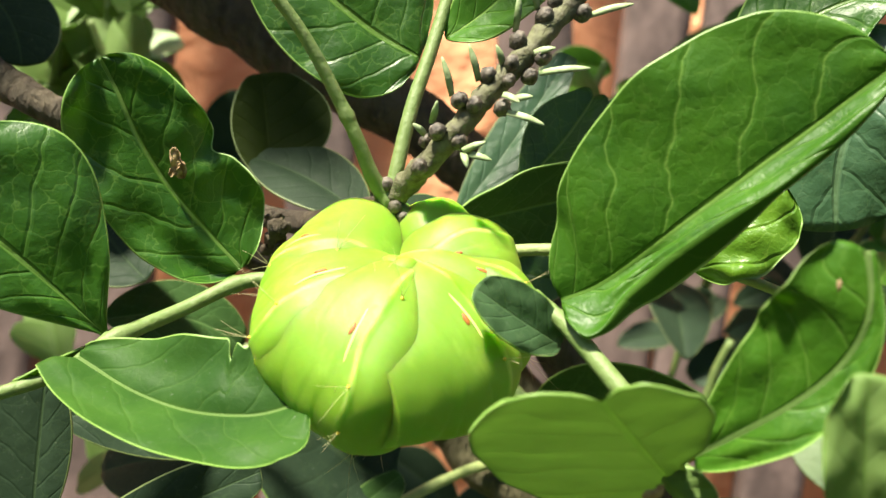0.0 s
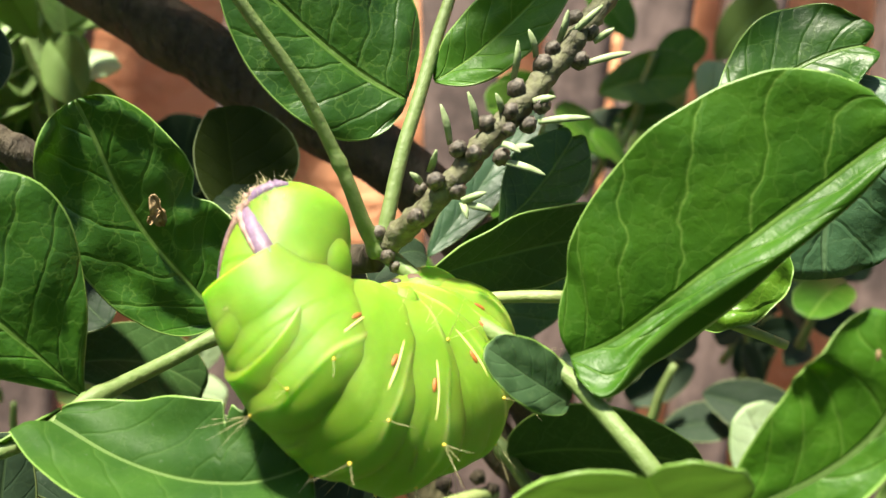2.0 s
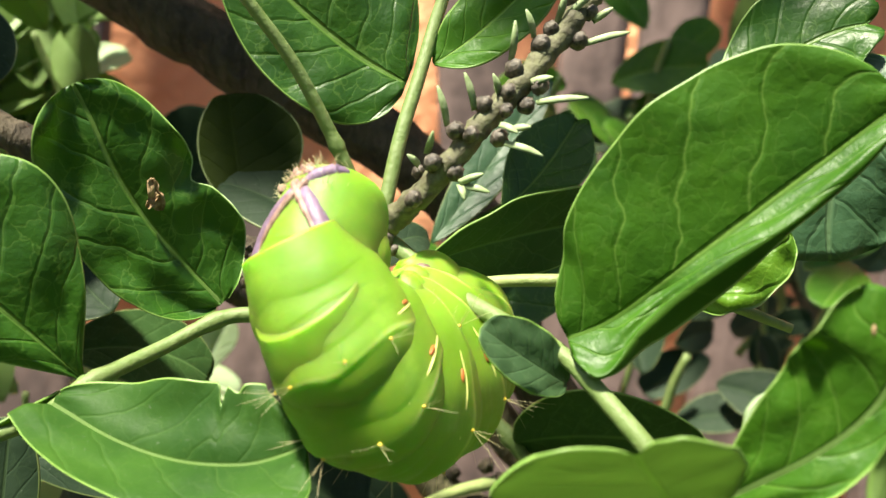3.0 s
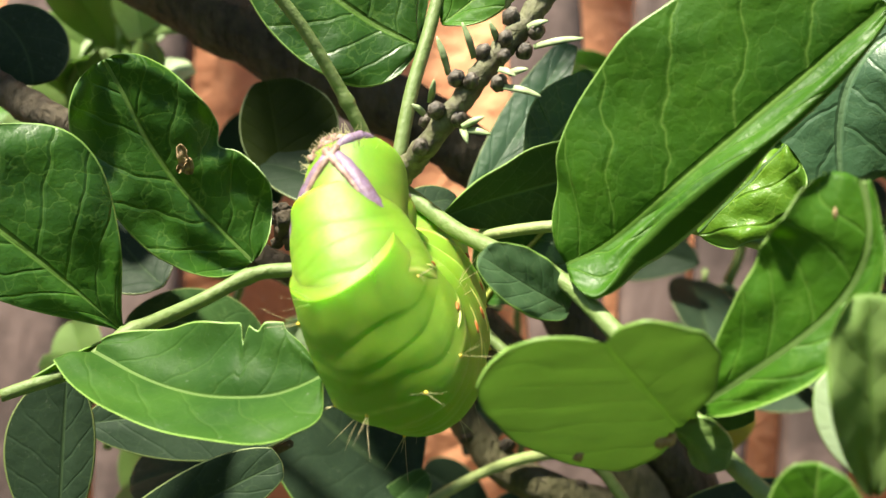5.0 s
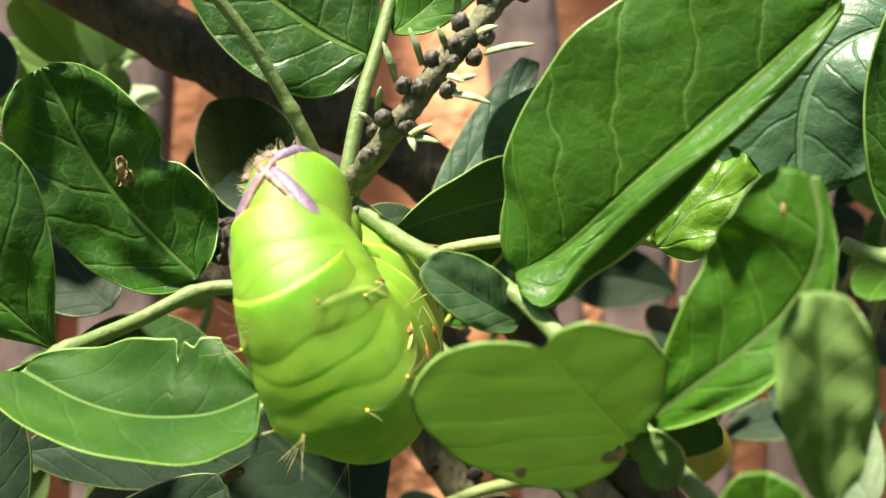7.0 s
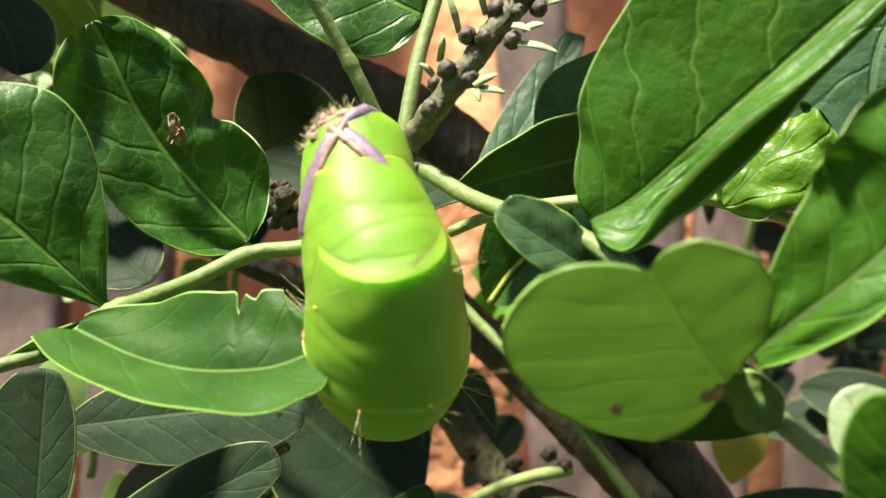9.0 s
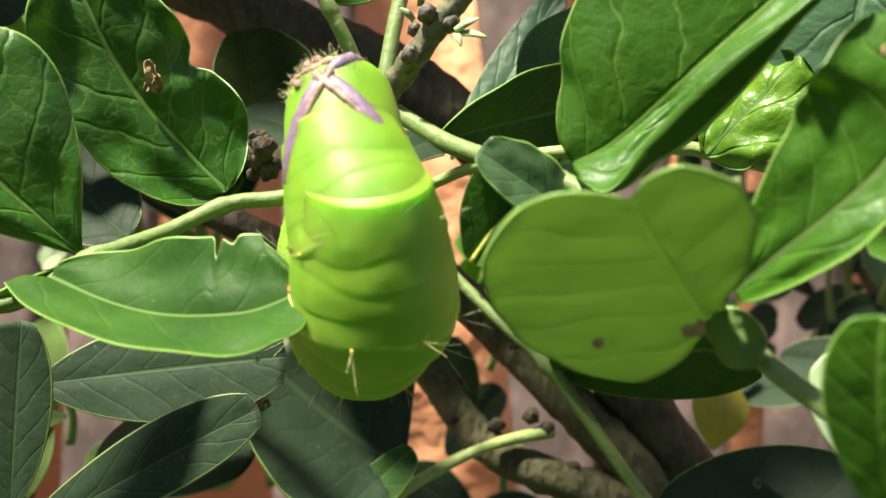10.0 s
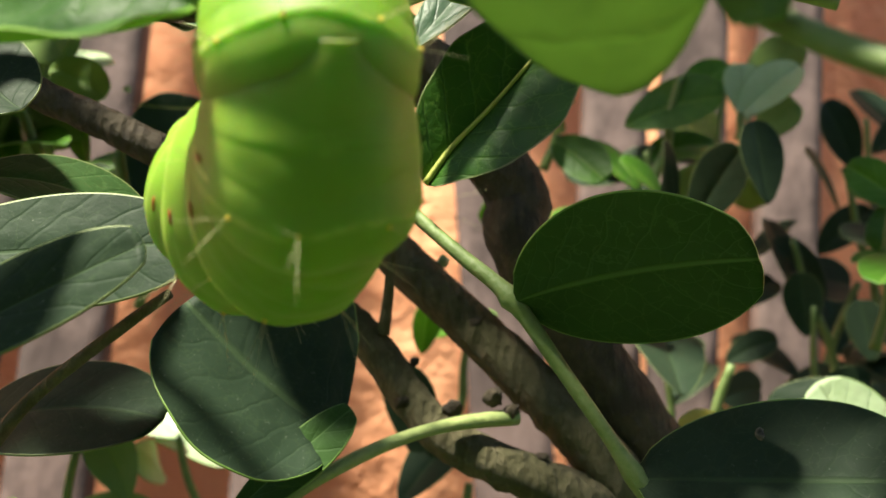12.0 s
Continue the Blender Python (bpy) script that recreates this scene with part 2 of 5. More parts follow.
SKY_BLOCK_GREEN = plain_material("sky_block_green", (0.030, 0.062, 0.014), (0.016, 0.036, 0.009), 40.0, 0.8, 1.0)
SOIL = plain_material("soil", (0.085, 0.055, 0.035), (0.13, 0.085, 0.055), 30.0, 0.95, 1.0)


# ---------------------------------------------------------------- mesh helpers
def part(name, bm, mats, parent=None, label=""):
    me = bpy.data.meshes.new(name)
    bm.to_mesh(me)
    bm.free()
    for mm in (mats if isinstance(mats, (list, tuple)) else [mats]):
        me.materials.append(mm)
    for p in me.polygons:
        p.use_smooth = True
    ob = new(name, me)
    if parent is not None:
        ob.parent = parent
    if label:
        ob["label"] = label
    return ob


def spline(points, n):
    """n + 1 places along a smooth curve through the points."""
    pts = [Vector(p) for p in points]
    pts = [pts[0] * 2 - pts[1]] + pts + [pts[-1] * 2 - pts[-2]]
    out = []
    k = len(pts) - 3
    for i in range(n + 1):
        s = i / n * k
        j = min(int(s), k - 1)
        f = s - j
        a, b, c, d = pts[j:j + 4]
        out.append(0.5 * ((2 * b) + (c - a) * f + (2 * a - 5 * b + 4 * c - d) * f * f + (3 * b - a - 3 * c + d) * f ** 3))
    return out


def tube(bm, points, radii, sides=12, n=24, knots=(), rough=0.0, caps=True):
    """A round stem through the points; radii are spread along it, knots are (place 0..1, swelling, width)."""
    line = spline(points, n)
    rings = []
    ref = Vector((0.31, -0.77, 0.55))
    for i, p in enumerate(line):
        t = (line[min(i + 1, n)] - line[max(i - 1, 0)]).normalized()
        a = t.cross(ref).normalized()
        b = t.cross(a).normalized()
        s = i / n * (len(radii) - 1)
        j = min(int(s), len(radii) - 2)
        r = radii[j] + (radii[j + 1] - radii[j]) * (s - j)
        for at_, swell, width in knots:
            r *= 1 + swell * math.exp(-((i / n - at_) / width) ** 2)
        ring = []
        for k in range(sides):
            g = 2 * math.pi * k / sides
            q = p + (a * math.cos(g) + b * math.sin(g)) * r
            if rough:
                q += (a * math.cos(g) + b * math.sin(g)) * r * rough * (noise.noise(q * (0.9 / r)) + 0.5 * noise.noise(q * (2.6 / r)))
            ring.append(bm.verts.new(q))
        rings.append(ring)
    for i in range(n):
        for k in range(sides):
            bm.faces.new((rings[i][k], rings[i][(k + 1) % sides], rings[i + 1][(k + 1) % sides], rings[i + 1][k]))
    if caps:
        bm.faces.new(rings[0][::-1])
        bm.faces.new(rings[-1])


def stem(name, points, radii, mat, parent, label="", sides=12, n=24, knots=(), rough=0.0):
    bm = bmesh.new()
    tube(bm, points, radii, sides, n, knots, rough)
    return part(name, bm, mat, parent, label)


def blob(bm, centre, size, axis=(0, 0, 1), bumps=0.0, segs=10, rings=7):
    """A rounded lump, stretched along axis."""
    q = Vector(axis).to_track_quat("Z", "Y").to_matrix()
    made = bmesh.ops.create_uvsphere(bm, u_segments=segs, v_segments=rings, radius=1.0)["verts"]
    for v in made:
        p = Vector((v.co.x * size[0], v.co.y * size[1], v.co.z * size[2]))
        if bumps:
            p *= 1 + bumps * noise.noise(v.co * 2.3 + Vector(centre) * 900)
        v.co = Vector(centre) + q @ p
    return made


def leaflet(parent, base, mid, tip, face, wl, wr, widest=0.55, full=0.62, notch=0.0, fold_l=0.0, fold_r=0.0, curl=0.0,
            mats=None, bites=(), wave=0.0, twist=0.0, label="", name="leaflet", foot=0.004, blunt=0.93, seed=0.0):
    """A leaf blade: midrib base-mid-tip, half widths left and right seen with the tip up and the upper face towards face.
    fold: degrees by which each half rises from the flat; curl: how far its edge bends back; bites: (side, place, depth, width)."""
    mats = mats or [LEAF_TOP, LEAF_UNDER, LEAF_RIM]
    base, mid, tip, face = Vector(base), Vector(mid), Vector(tip), Vector(face)
    ctl = mid * 2 - (base + tip) * 0.5
    nu = 26
    bm = bmesh.new()
    uvl = bm.loops.layers.uv.new("leaf")
    length = (mid - base).length + (tip - mid).length
    p_exp = math.log(0.5) / math.log(widest)
    steps = [0, 0.1, 0.25, 0.4, 0.55, 0.7, 0.83, 0.93]
    thick = 0.00013
    grid_t, grid_b, uvs = [], [], []
    for i in range(nu + 1):
        u = i / nu
        c = base * (1 - u) ** 2 + ctl * 2 * u * (1 - u) + tip * u * u
        t = ((ctl - base) * (1 - u) + (tip - ctl) * u).normalized()
        n = (face - t * face.dot(t)).normalized()
        if twist:
            n = Matrix.Rotation(radians(twist * (u - 0.5)), 3, t) @ n
        s = n.cross(t)
        row_t, row_b, row_uv = [], [], []
        for side, w0, fold in ((1, wl, fold_l), (-1, wr, fold_r)):
            w = w0 * max(math.sin(math.pi * min(foot + u * (blunt - foot), 1.0) ** p_exp), 0.0) ** full
            for sd, at_, dep, wid in bites:
                if sd == side:
                    w *= 1 - dep * math.exp(-((u - at_) / wid) ** 2)
            w = max(w, 0.00025)
            vs = steps + [max(1 - 0.00022 / w, 0.95), 1.0]
            if side == -1:
                vs = vs[1:]
            half = []
            for v in vs:
                ang = radians(fold)
                lift = math.sin(ang) * v - curl * v * v
                lobe = notch * (1 - (2 * v - 1.0) ** 2) * max(0.0, (u - 0.6) / 0.4) ** 2
                round_off = -0.10 * wl * v * v * max(0.0, (u - 0.7) / 0.3)
                q = c + s * (side * w * v * math.cos(ang)) + n * (w * lift) + t * (lobe + round_off)
                if wave:
                    k = noise.noise(Vector((u * 5 + seed, side * v * 2.2 + seed, seed)))
                    q = q + n * (wave * k * (0.25 + v))
                groove = -0.00028 * math.exp(-(v * w / 0.0009) ** 2)
                half.append((q + n * (thick + groove), q - n * (thick - groove * 1.2), (u, side * v)))
            if side == 1:
                half = half[::-1]
            row_t += [bm.verts.new(h[0]) for h in half]
            row_b += [bm.verts.new(h[1]) for h in half]
            row_uv += [h[2] for h in half]
        grid_t.append(row_t)
        grid_b.append(row_b)
        uvs.append(row_uv)
    m = len(grid_t[0])

    def quad(vs, mat, uvq):
        f = bm.faces.new(vs)
        f.material_index = mat
        for lp, q in zip(f.loops, uvq):
            lp[uvl].uv = q

    for i in range(nu):
        for j in range(m - 1):
            rim = j in (0, m - 2) or i == nu - 1
            uq = [uvs[i][j], uvs[i][j + 1], uvs[i + 1][j + 1], uvs[i + 1][j]]
            quad((grid_t[i][j], grid_t[i][j + 1], grid_t[i + 1][j + 1], grid_t[i + 1][j]), 2 if (j in (0, m - 2)) else 0, uq)
            quad((grid_b[i + 1][j], grid_b[i + 1][j + 1], grid_b[i][j + 1], grid_b[i][j]), 2 if (j in (0, m - 2)) else 1, [uq[3], uq[2], uq[1], uq[0]])
        quad((grid_b[i][0], grid_t[i][0], grid_t[i + 1][0], grid_b[i + 1][0]), 2, [(0, 0)] * 4)
        quad((grid_t[i][-1], grid_b[i][-1], grid_b[i + 1][-1], grid_t[i + 1][-1]), 2, [(0, 0)] * 4)
    for j in range(m - 1):
        quad((grid_t[nu][j], grid_t[nu][j + 1], grid_b[nu][j + 1], grid_b[nu][j]), 2, [(0, 0)] * 4)
        quad((grid_b[0][j], grid_b[0][j + 1], grid_t[0][j + 1], grid_t[0][j]), 2, [(0, 0)] * 4)
    # midrib standing out below
    bmesh.ops.recalc_face_normals(bm, faces=bm.faces)
    return part(name, bm, mats, parent, label)


def blade(parent, rib, left, right, face, fold_l=0.0, fold_r=0.0, curl=0.0, roll=(), mats=None, bites=(), wave=0.0, label="", seed=0.0, nu=60, lobes=(0.0, 0.0), heels=(0.0, 0.0)):
    """A leaf of uneven outline: a rib through several places; left and right are (place, half width) pairs along it.
    roll: (place, width) pairs of the part of the right half that bends back beyond a crease; bites as in leaflet; lobes: how far each half reaches past the rib's end; heels: past its foot."""
    mats = mats or [LEAF_TOP, LEAF_UNDER, LEAF_RIM]
    line = spline(rib, nu)
    face = Vector(face)
    bm = bmesh.new()
    uvl = bm.loops.layers.uv.new("leaf")

    def widths(pairs):
        fine = np.linspace(0, 1, 241)
        w2 = np.interp(fine, [p[0] for p in pairs], [p[1] ** 2 for p in pairs])
        w2 = np.convolve(np.pad(w2, 9, mode="reflect", reflect_type="odd"), np.ones(19) / 19, "valid")
        return [math.sqrt(max(w, 6e-8)) for w in np.interp(np.linspace(0, 1, nu + 1), fine, w2)]

    wl_, wr_ = widths(left), widths(right)
    wo = widths(roll) if roll else [0.0] * (nu + 1)
    top, low, uvs = [], [], []
    for i in range(nu + 1):
        u = i / nu
        t = (line[min(i + 1, nu)] - line[max(i - 1, 0)]).normalized()
        n = (face - t * face.dot(t)).normalized()
        s = n.cross(t)
        row = []
        for side, w, fold, lobe, heel in ((1, wl_[i], fold_l, lobes[0], heels[0]), (-1, wr_[i], fold_r, lobes[1], heels[1])):
            for sd, at_, dep, wid in bites:
                if sd == side:
                    w *= 1 - dep * math.exp(-((u - at_) / wid) ** 2)
            half = []
            for v in (0, 0.06, 0.15, 0.27, 0.4, 0.53, 0.66, 0.78, 0.88, max(1 - 0.0002 / w, 0.94), 1.0)[0 if side == 1 else 1:]:
                q = line[i] + s * (side * w * v * math.cos(radians(fold))) + n * (w * (math.sin(radians(fold)) * v - curl * v * v))
                q += n * (wave * noise.noise(Vector((u * 5 + seed, side * v * 2.2 + seed, seed))) * (0.25 + v))
                q += t * (math.sin(2.0 * v) * (lobe * max(0.0, 2 * u - 1) ** 2 - heel * max(0.0, 1 - 2 * u) ** 2))
                half.append((q, n, v * w, (u, side * v)))
            if side == -1:
                q = half[-1][0]
                for k, v in ((0.34, 1.05), (0.67, 1.1), (0.93, 1.15), (1.0, 1.18)):
                    half.append((q + s * (-wo[i] * 0.75 * k) - n * (wo[i] * (0.35 * k + 0.75 * k * k)), n, 1.0, (u, -v)))
            row += half[::-1] if side == 1 else half
        top.append([bm.verts.new(q + n * (0.00013 - 0.00028 * math.exp(-(d / 0.0009) ** 2))) for q, n, d, _ in row])
        low.append([bm.verts.new(q - n * 0.00013) for q, n, d, _ in row])
        uvs.append([r[3] for r in row])
    m = len(top[0])
    rims = {0, m - 2} if roll else {0, m - 2, m - 6}

    def quad(vs, mat, uvq):
        f = bm.faces.new(vs)
        f.material_index = mat
        for lp, q in zip(f.loops, uvq):
            lp[uvl].uv = q

    for i in range(nu):
        for j in range(m - 1):
            uq = [uvs[i][j], uvs[i][j + 1], uvs[i + 1][j + 1], uvs[i + 1][j]]
            quad((top[i][j], top[i][j + 1], top[i + 1][j + 1], top[i + 1][j]), 2 if j in rims else (1 if j > m - 6 else 0), uq)
            quad((low[i + 1][j], low[i + 1][j + 1], low[i][j + 1], low[i][j]), 2 if j in rims else 1, [uq[3], uq[2], uq[1], uq[0]])
        quad((low[i][0], top[i][0], top[i + 1][0], low[i + 1][0]), 2, [(0, 0)] * 4)
        quad((top[i][-1], low[i][-1], low[i + 1][-1], top[i + 1][-1]), 2, [(0, 0)] * 4)
    for j in range(m - 1):
        quad((top[nu][j], top[nu][j + 1], low[nu][j + 1], low[nu][j]), 2, [(0, 0)] * 4)
        quad((low[0][j], low[0][j + 1], top[0][j + 1], top[0][j]), 2, [(0, 0)] * 4)
    bmesh.ops.recalc_face_normals(bm, faces=bm.faces)
    return part("leaflet", bm, mats, parent, label)


# ---------------------------------------------------------------- the setting
def sheet(name, mats, size, at_, res=2, kind="structure", label="", rot=(0, 0, 0), bump=0.0, category=""):
    bm = bmesh.new()
    bmesh.ops.create_grid(bm, x_segments=res, y_segments=res, size=0.5)
    for v in bm.verts:
        v.co = Vector((v.co.x * size[0], v.co.y * size[1], 0))
        if bump:
            v.co.z += bump * noise.noise(v.co * 3.0)
    ob = part(name, bm, mats)
    ob.matrix_world = pose(*at_, *rot)
    return tagged(ob, label, category, kind=kind)


sheet("ground", SOIL, (400, 400), (0, 0, 0), 60, label="bare brown garden soil", category="ground")


def box(bm, lo, hi):
    made = bmesh.ops.create_cube(bm, size=1.0)["verts"]
    for v in made:
        v.co = Vector([lo[i] + (v.co[i] + 0.5) * (hi[i] - lo[i]) for i in range(3)])
    return made


bm = bmesh.new()
box(bm, (-4, 0.95, 0), (4, 1.15, 2.6))
tagged(part("wall_back", bm, WALL), "sunlit terracotta painted garden wall", "wall", kind="structure")
# unseen block added behind the camera, cuts fill from the low sky
bm = bmesh.new()
box(bm, (-4, -1.8, 0), (4, -1.6, 2.0))
tagged(part("wall_front", bm, SKY_BLOCK_GREEN), "unseen dark green block added to cut low sky light", "hedge", kind="structure")


def board(x, y, width, lean):
    bm = bmesh.new()
    box(bm, (-width / 2, -0.012, 0), (width / 2, 0.012, 2.3))
    bmesh.ops.subdivide_edges(bm, edges=bm.edges[:], cuts=4, use_grid_fill=True)
    for v in bm.verts:
        v.co.x += 0.006 * noise.noise(v.co * 3 + Vector((x * 9, 0, 0)))
        v.co.y += 0.003 * noise.noise(v.co * 5 + Vector((0, x * 9, 0)))
    ob = part("fence_board", bm, BOARD)
    ob.matrix_world = pose(x, y, 0, 0, lean, 0)
    return tagged(ob, "weathered grey-mauve upright wooden board", "fence board", group="boards before the wall")


for bx, by, bw, lean in ((-0.70, 0.77, 0.08, 2), (-0.52, 0.78, 0.10, 3), (-0.42, 0.76, 0.05, 3), (-0.34, 0.78, 0.07, 4), (-0.25, 0.765, 0.06, 2), (-0.09, 0.765, 0.05, 2), (0.078, 0.765, 0.060, -5),
                         (0.165, 0.775, 0.050, 3), (0.222, 0.765, 0.048, 4), (0.31, 0.78, 0.05, 4), (0.46, 0.77, 0.07, 2), (0.60, 0.78, 0.08, 3)):
    board(bx - 1.25 * math.tan(radians(lean)), by, bw, lean)

# ---------------------------------------------------------------- the shrub
shrub = tagged(new("shrub"), "evergreen shrub with glossy rounded compound leaves", "shrub")

# woody branches
stem("branch", [(-0.0751, 0.1898, 1.2609), (-0.0529, 0.1840, 1.2469), (-0.0313, 0.1817, 1.2348), (-0.0080, 0.1817, 1.2240), (0.0080, 0.1840, 1.2127), (0.0208, 0.1898, 1.1966), (0.0229, 0.1898, 1.1855), (0.0467, 0.1978, 1.1528), (0.0611, 0.2012, 1.1337)],
     [0.0075, 0.0062, 0.0060, 0.0060, 0.0058, 0.0058, 0.0060, 0.0062], BARK, shrub, "thick dark brown woody branch", 18, 70, rough=0.14)
stem("branch", [(-0.0177, 0.2127, 1.2067), (-0.0004, 0.2047, 1.1887), (0.0160, 0.1978, 1.1727), (0.0301, 0.1932, 1.1582), (0.0377, 0.1932, 1.1500), (0.0448, 0.1955, 1.1379)], [0.0042, 0.0042, 0.0046, 0.0050], BARK_GREEN, shrub, "", 14, 40, rough=0.12)
stem("branch", [(-0.0277, 0.2047, 1.1922), (-0.0100, 0.1978, 1.1770), (-0.0027, 0.1955, 1.1700), (0.0043, 0.1932, 1.1605), (0.0109, 0.1898, 1.1541), (0.0248, 0.1898, 1.1481), (0.0376, 0.1932, 1.1435)], [0.0026, 0.0032, 0.0034, 0.0036, 0.0042], BARK_GREEN, shrub, "", 14, 40, rough=0.16)
stem("branch", [(-0.0660, 0.1725, 1.2117), (-0.0543, 0.1725, 1.2053), (-0.0445, 0.1725, 1.2011), (-0.0361, 0.1725, 1.1969), (-0.0243, 0.1782, 1.1912), (-0.0087, 0.1898, 1.1827)], [0.0024, 0.0026, 0.0028, 0.0028], BARK, shrub, "", 12, 30, rough=0.12)
stem("branch", [(-0.0777, 0.1472, 1.2286), (-0.0681, 0.1437, 1.2219), (-0.0581, 0.1403, 1.2171), (-0.0482, 0.1437, 1.2113), (-0.0235, 0.1357, 1.2035), (-0.0081, 0.1162, 1.2061)], [0.0024, 0.0026, 0.0024, 0.0017, 0.0018], BARK, shrub, "", 12, 40, rough=0.2)
foot = Vector((0.0611, 0.2012, 1.1337))
stem("trunk", [foot + Vector((-0.004, 0, 0.012)), foot + Vector((0.008, 0.012, -0.15)), foot + Vector((0.020, 0.030, -0.6)), Vector((foot.x + 0.02, foot.y + 0.035, -0.03))],
     [0.0062, 0.0085, 0.0110, 0.0150], BARK, shrub, "dark brown stem rising from the soil", 16, 60, rough=0.12)
# green stalks
JOINT = (-0.0074, 0.1150, 1.2074)
stem("leaf_stalk", [(-0.0074, 0.1150, 1.2070), (-0.0095, 0.1133, 1.2096), (-0.0116, 0.1115, 1.2141), (-0.0139, 0.1104, 1.2184), (-0.0182, 0.1081, 1.2254), (-0.0237, 0.1058, 1.2319), (-0.0295, 0.1035, 1.2392)],
     [0.0012, 0.00088, 0.00078, 0.00072, 0.0006], STEM, shrub, "green leaf stalk", 12, 50, knots=((0.03, 0.5, 0.04), (0.44, 0.25, 0.02)))
stem("leaf_stalk", [(-0.0074, 0.1150, 1.2074), (-0.0069, 0.1156, 1.2111), (-0.0056, 0.1173, 1.2187), (-0.0038, 0.1196, 1.2258), (-0.0020, 0.1219, 1.2333), (-0.0004, 0.1230, 1.2393), (0.0015, 0.1253, 1.2486)],
     [0.00095, 0.00090, 0.00085, 0.0007], STEM, shrub, "", 12, 40)
stem("leaf_stalk", [(-0.0074, 0.1150, 1.2070), (-0.0040, 0.1127, 1.2046), (0.0005, 0.1081, 1.2013), (0.0062, 0.1023, 1.1985), (0.0110, 0.0978, 1.1964), (0.0166, 0.0915, 1.1906), (0.0205, 0.0885, 1.1860), (0.0250, 0.0845, 1.1805), (0.0293, 0.0805, 1.1765), (0.0325, 0.0759, 1.1738)],
     [0.0011, 0.00095, 0.0010, 0.0009, 0.0010, 0.0009, 0.0009, 0.0010], STEM, shrub, "", 12, 70, knots=((0.40, 0.35, 0.015),))
stem("leaf_stalk", [(-0.0097, 0.1196, 1.1985), (-0.0196, 0.1190, 1.1966), (-0.0255, 0.1184, 1.1958), (-0.0318, 0.1150, 1.1924), (-0.0381, 0.1087, 1.1891), (-0.0426, 0.1058, 1.1856), (-0.0495, 0.1012, 1.1830)],
     [0.0009, 0.00095, 0.0009, 0.00095, 0.0007], STEM, shrub, "", 12, 40, knots=((0.36, 0.25, 0.02), (0.66, 0.4, 0.03)))
stem("leaf_stalk", [(-0.0018, 0.1265, 1.1989), (0.0034, 0.1242, 1.2008), (0.0126, 0.1207, 1.2022), (0.0265, 0.1184, 1.2025), (0.0314, 0.1184, 1.2018), (0.0371, 0.1184, 1.2004), (0.0444, 0.1173, 1.1980)],
     [0.0007, 0.0008, 0.0009, 0.0006], STEM_PALE, shrub, "", 10, 30)
stem("leaf_stalk", [(-0.0045, 0.1679, 1.1944), (0.0036, 0.1644, 1.1861), (0.0104, 0.1610, 1.1795), (0.0168, 0.1587, 1.1736), (0.0240, 0.1581, 1.1636), (0.0332, 0.1575, 1.1502), (0.0371, 0.1575, 1.1421)],
     [0.0010, 0.0010, 0.0012, 0.0010, 0.0011], STEM, shrub, "", 12, 40, knots=((0.5, 0.5, 0.02), (0.83, 0.5, 0.03)))
stem("leaf_stalk", [(0.0214, 0.1886, 1.1582), (0.0105, 0.1840, 1.1567), (0.0008, 0.1782, 1.1537), (-0.0096, 0.1725, 1.1484), (-0.0178, 0.1702, 1.1422)], [0.0014, 0.0010, 0.0011, 0.0009], STEM_PALE, shrub, "leaf coloured pale as if sunlit stalk", 10, 24)
stem("leaf_stalk", [(-0.0240, 0.1380, 1.1702), (-0.0288, 0.1403, 1.1672), (-0.0391, 0.1437, 1.1595), (-0.0438, 0.1449, 1.1543), (-0.0491, 0.1472, 1.1471)], [0.0006, 0.0008, 0.0011], BARK_GREEN, shrub, "", 10, 24)

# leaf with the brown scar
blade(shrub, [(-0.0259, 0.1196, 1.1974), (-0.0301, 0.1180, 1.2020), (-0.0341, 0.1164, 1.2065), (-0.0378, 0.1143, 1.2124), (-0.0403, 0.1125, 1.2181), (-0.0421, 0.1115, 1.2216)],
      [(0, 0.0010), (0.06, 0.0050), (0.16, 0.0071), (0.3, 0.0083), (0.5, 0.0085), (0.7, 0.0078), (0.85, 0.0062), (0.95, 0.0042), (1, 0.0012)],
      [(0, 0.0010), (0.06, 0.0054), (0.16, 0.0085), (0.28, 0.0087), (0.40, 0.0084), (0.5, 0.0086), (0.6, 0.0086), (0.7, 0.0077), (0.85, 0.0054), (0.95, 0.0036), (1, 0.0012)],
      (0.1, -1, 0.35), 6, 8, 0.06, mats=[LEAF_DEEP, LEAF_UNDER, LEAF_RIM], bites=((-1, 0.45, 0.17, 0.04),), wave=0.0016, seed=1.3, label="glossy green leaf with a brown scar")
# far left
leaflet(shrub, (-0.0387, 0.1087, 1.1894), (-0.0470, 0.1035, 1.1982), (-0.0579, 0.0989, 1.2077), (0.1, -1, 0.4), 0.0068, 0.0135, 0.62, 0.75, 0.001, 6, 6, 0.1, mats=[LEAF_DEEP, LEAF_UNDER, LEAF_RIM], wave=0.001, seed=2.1)
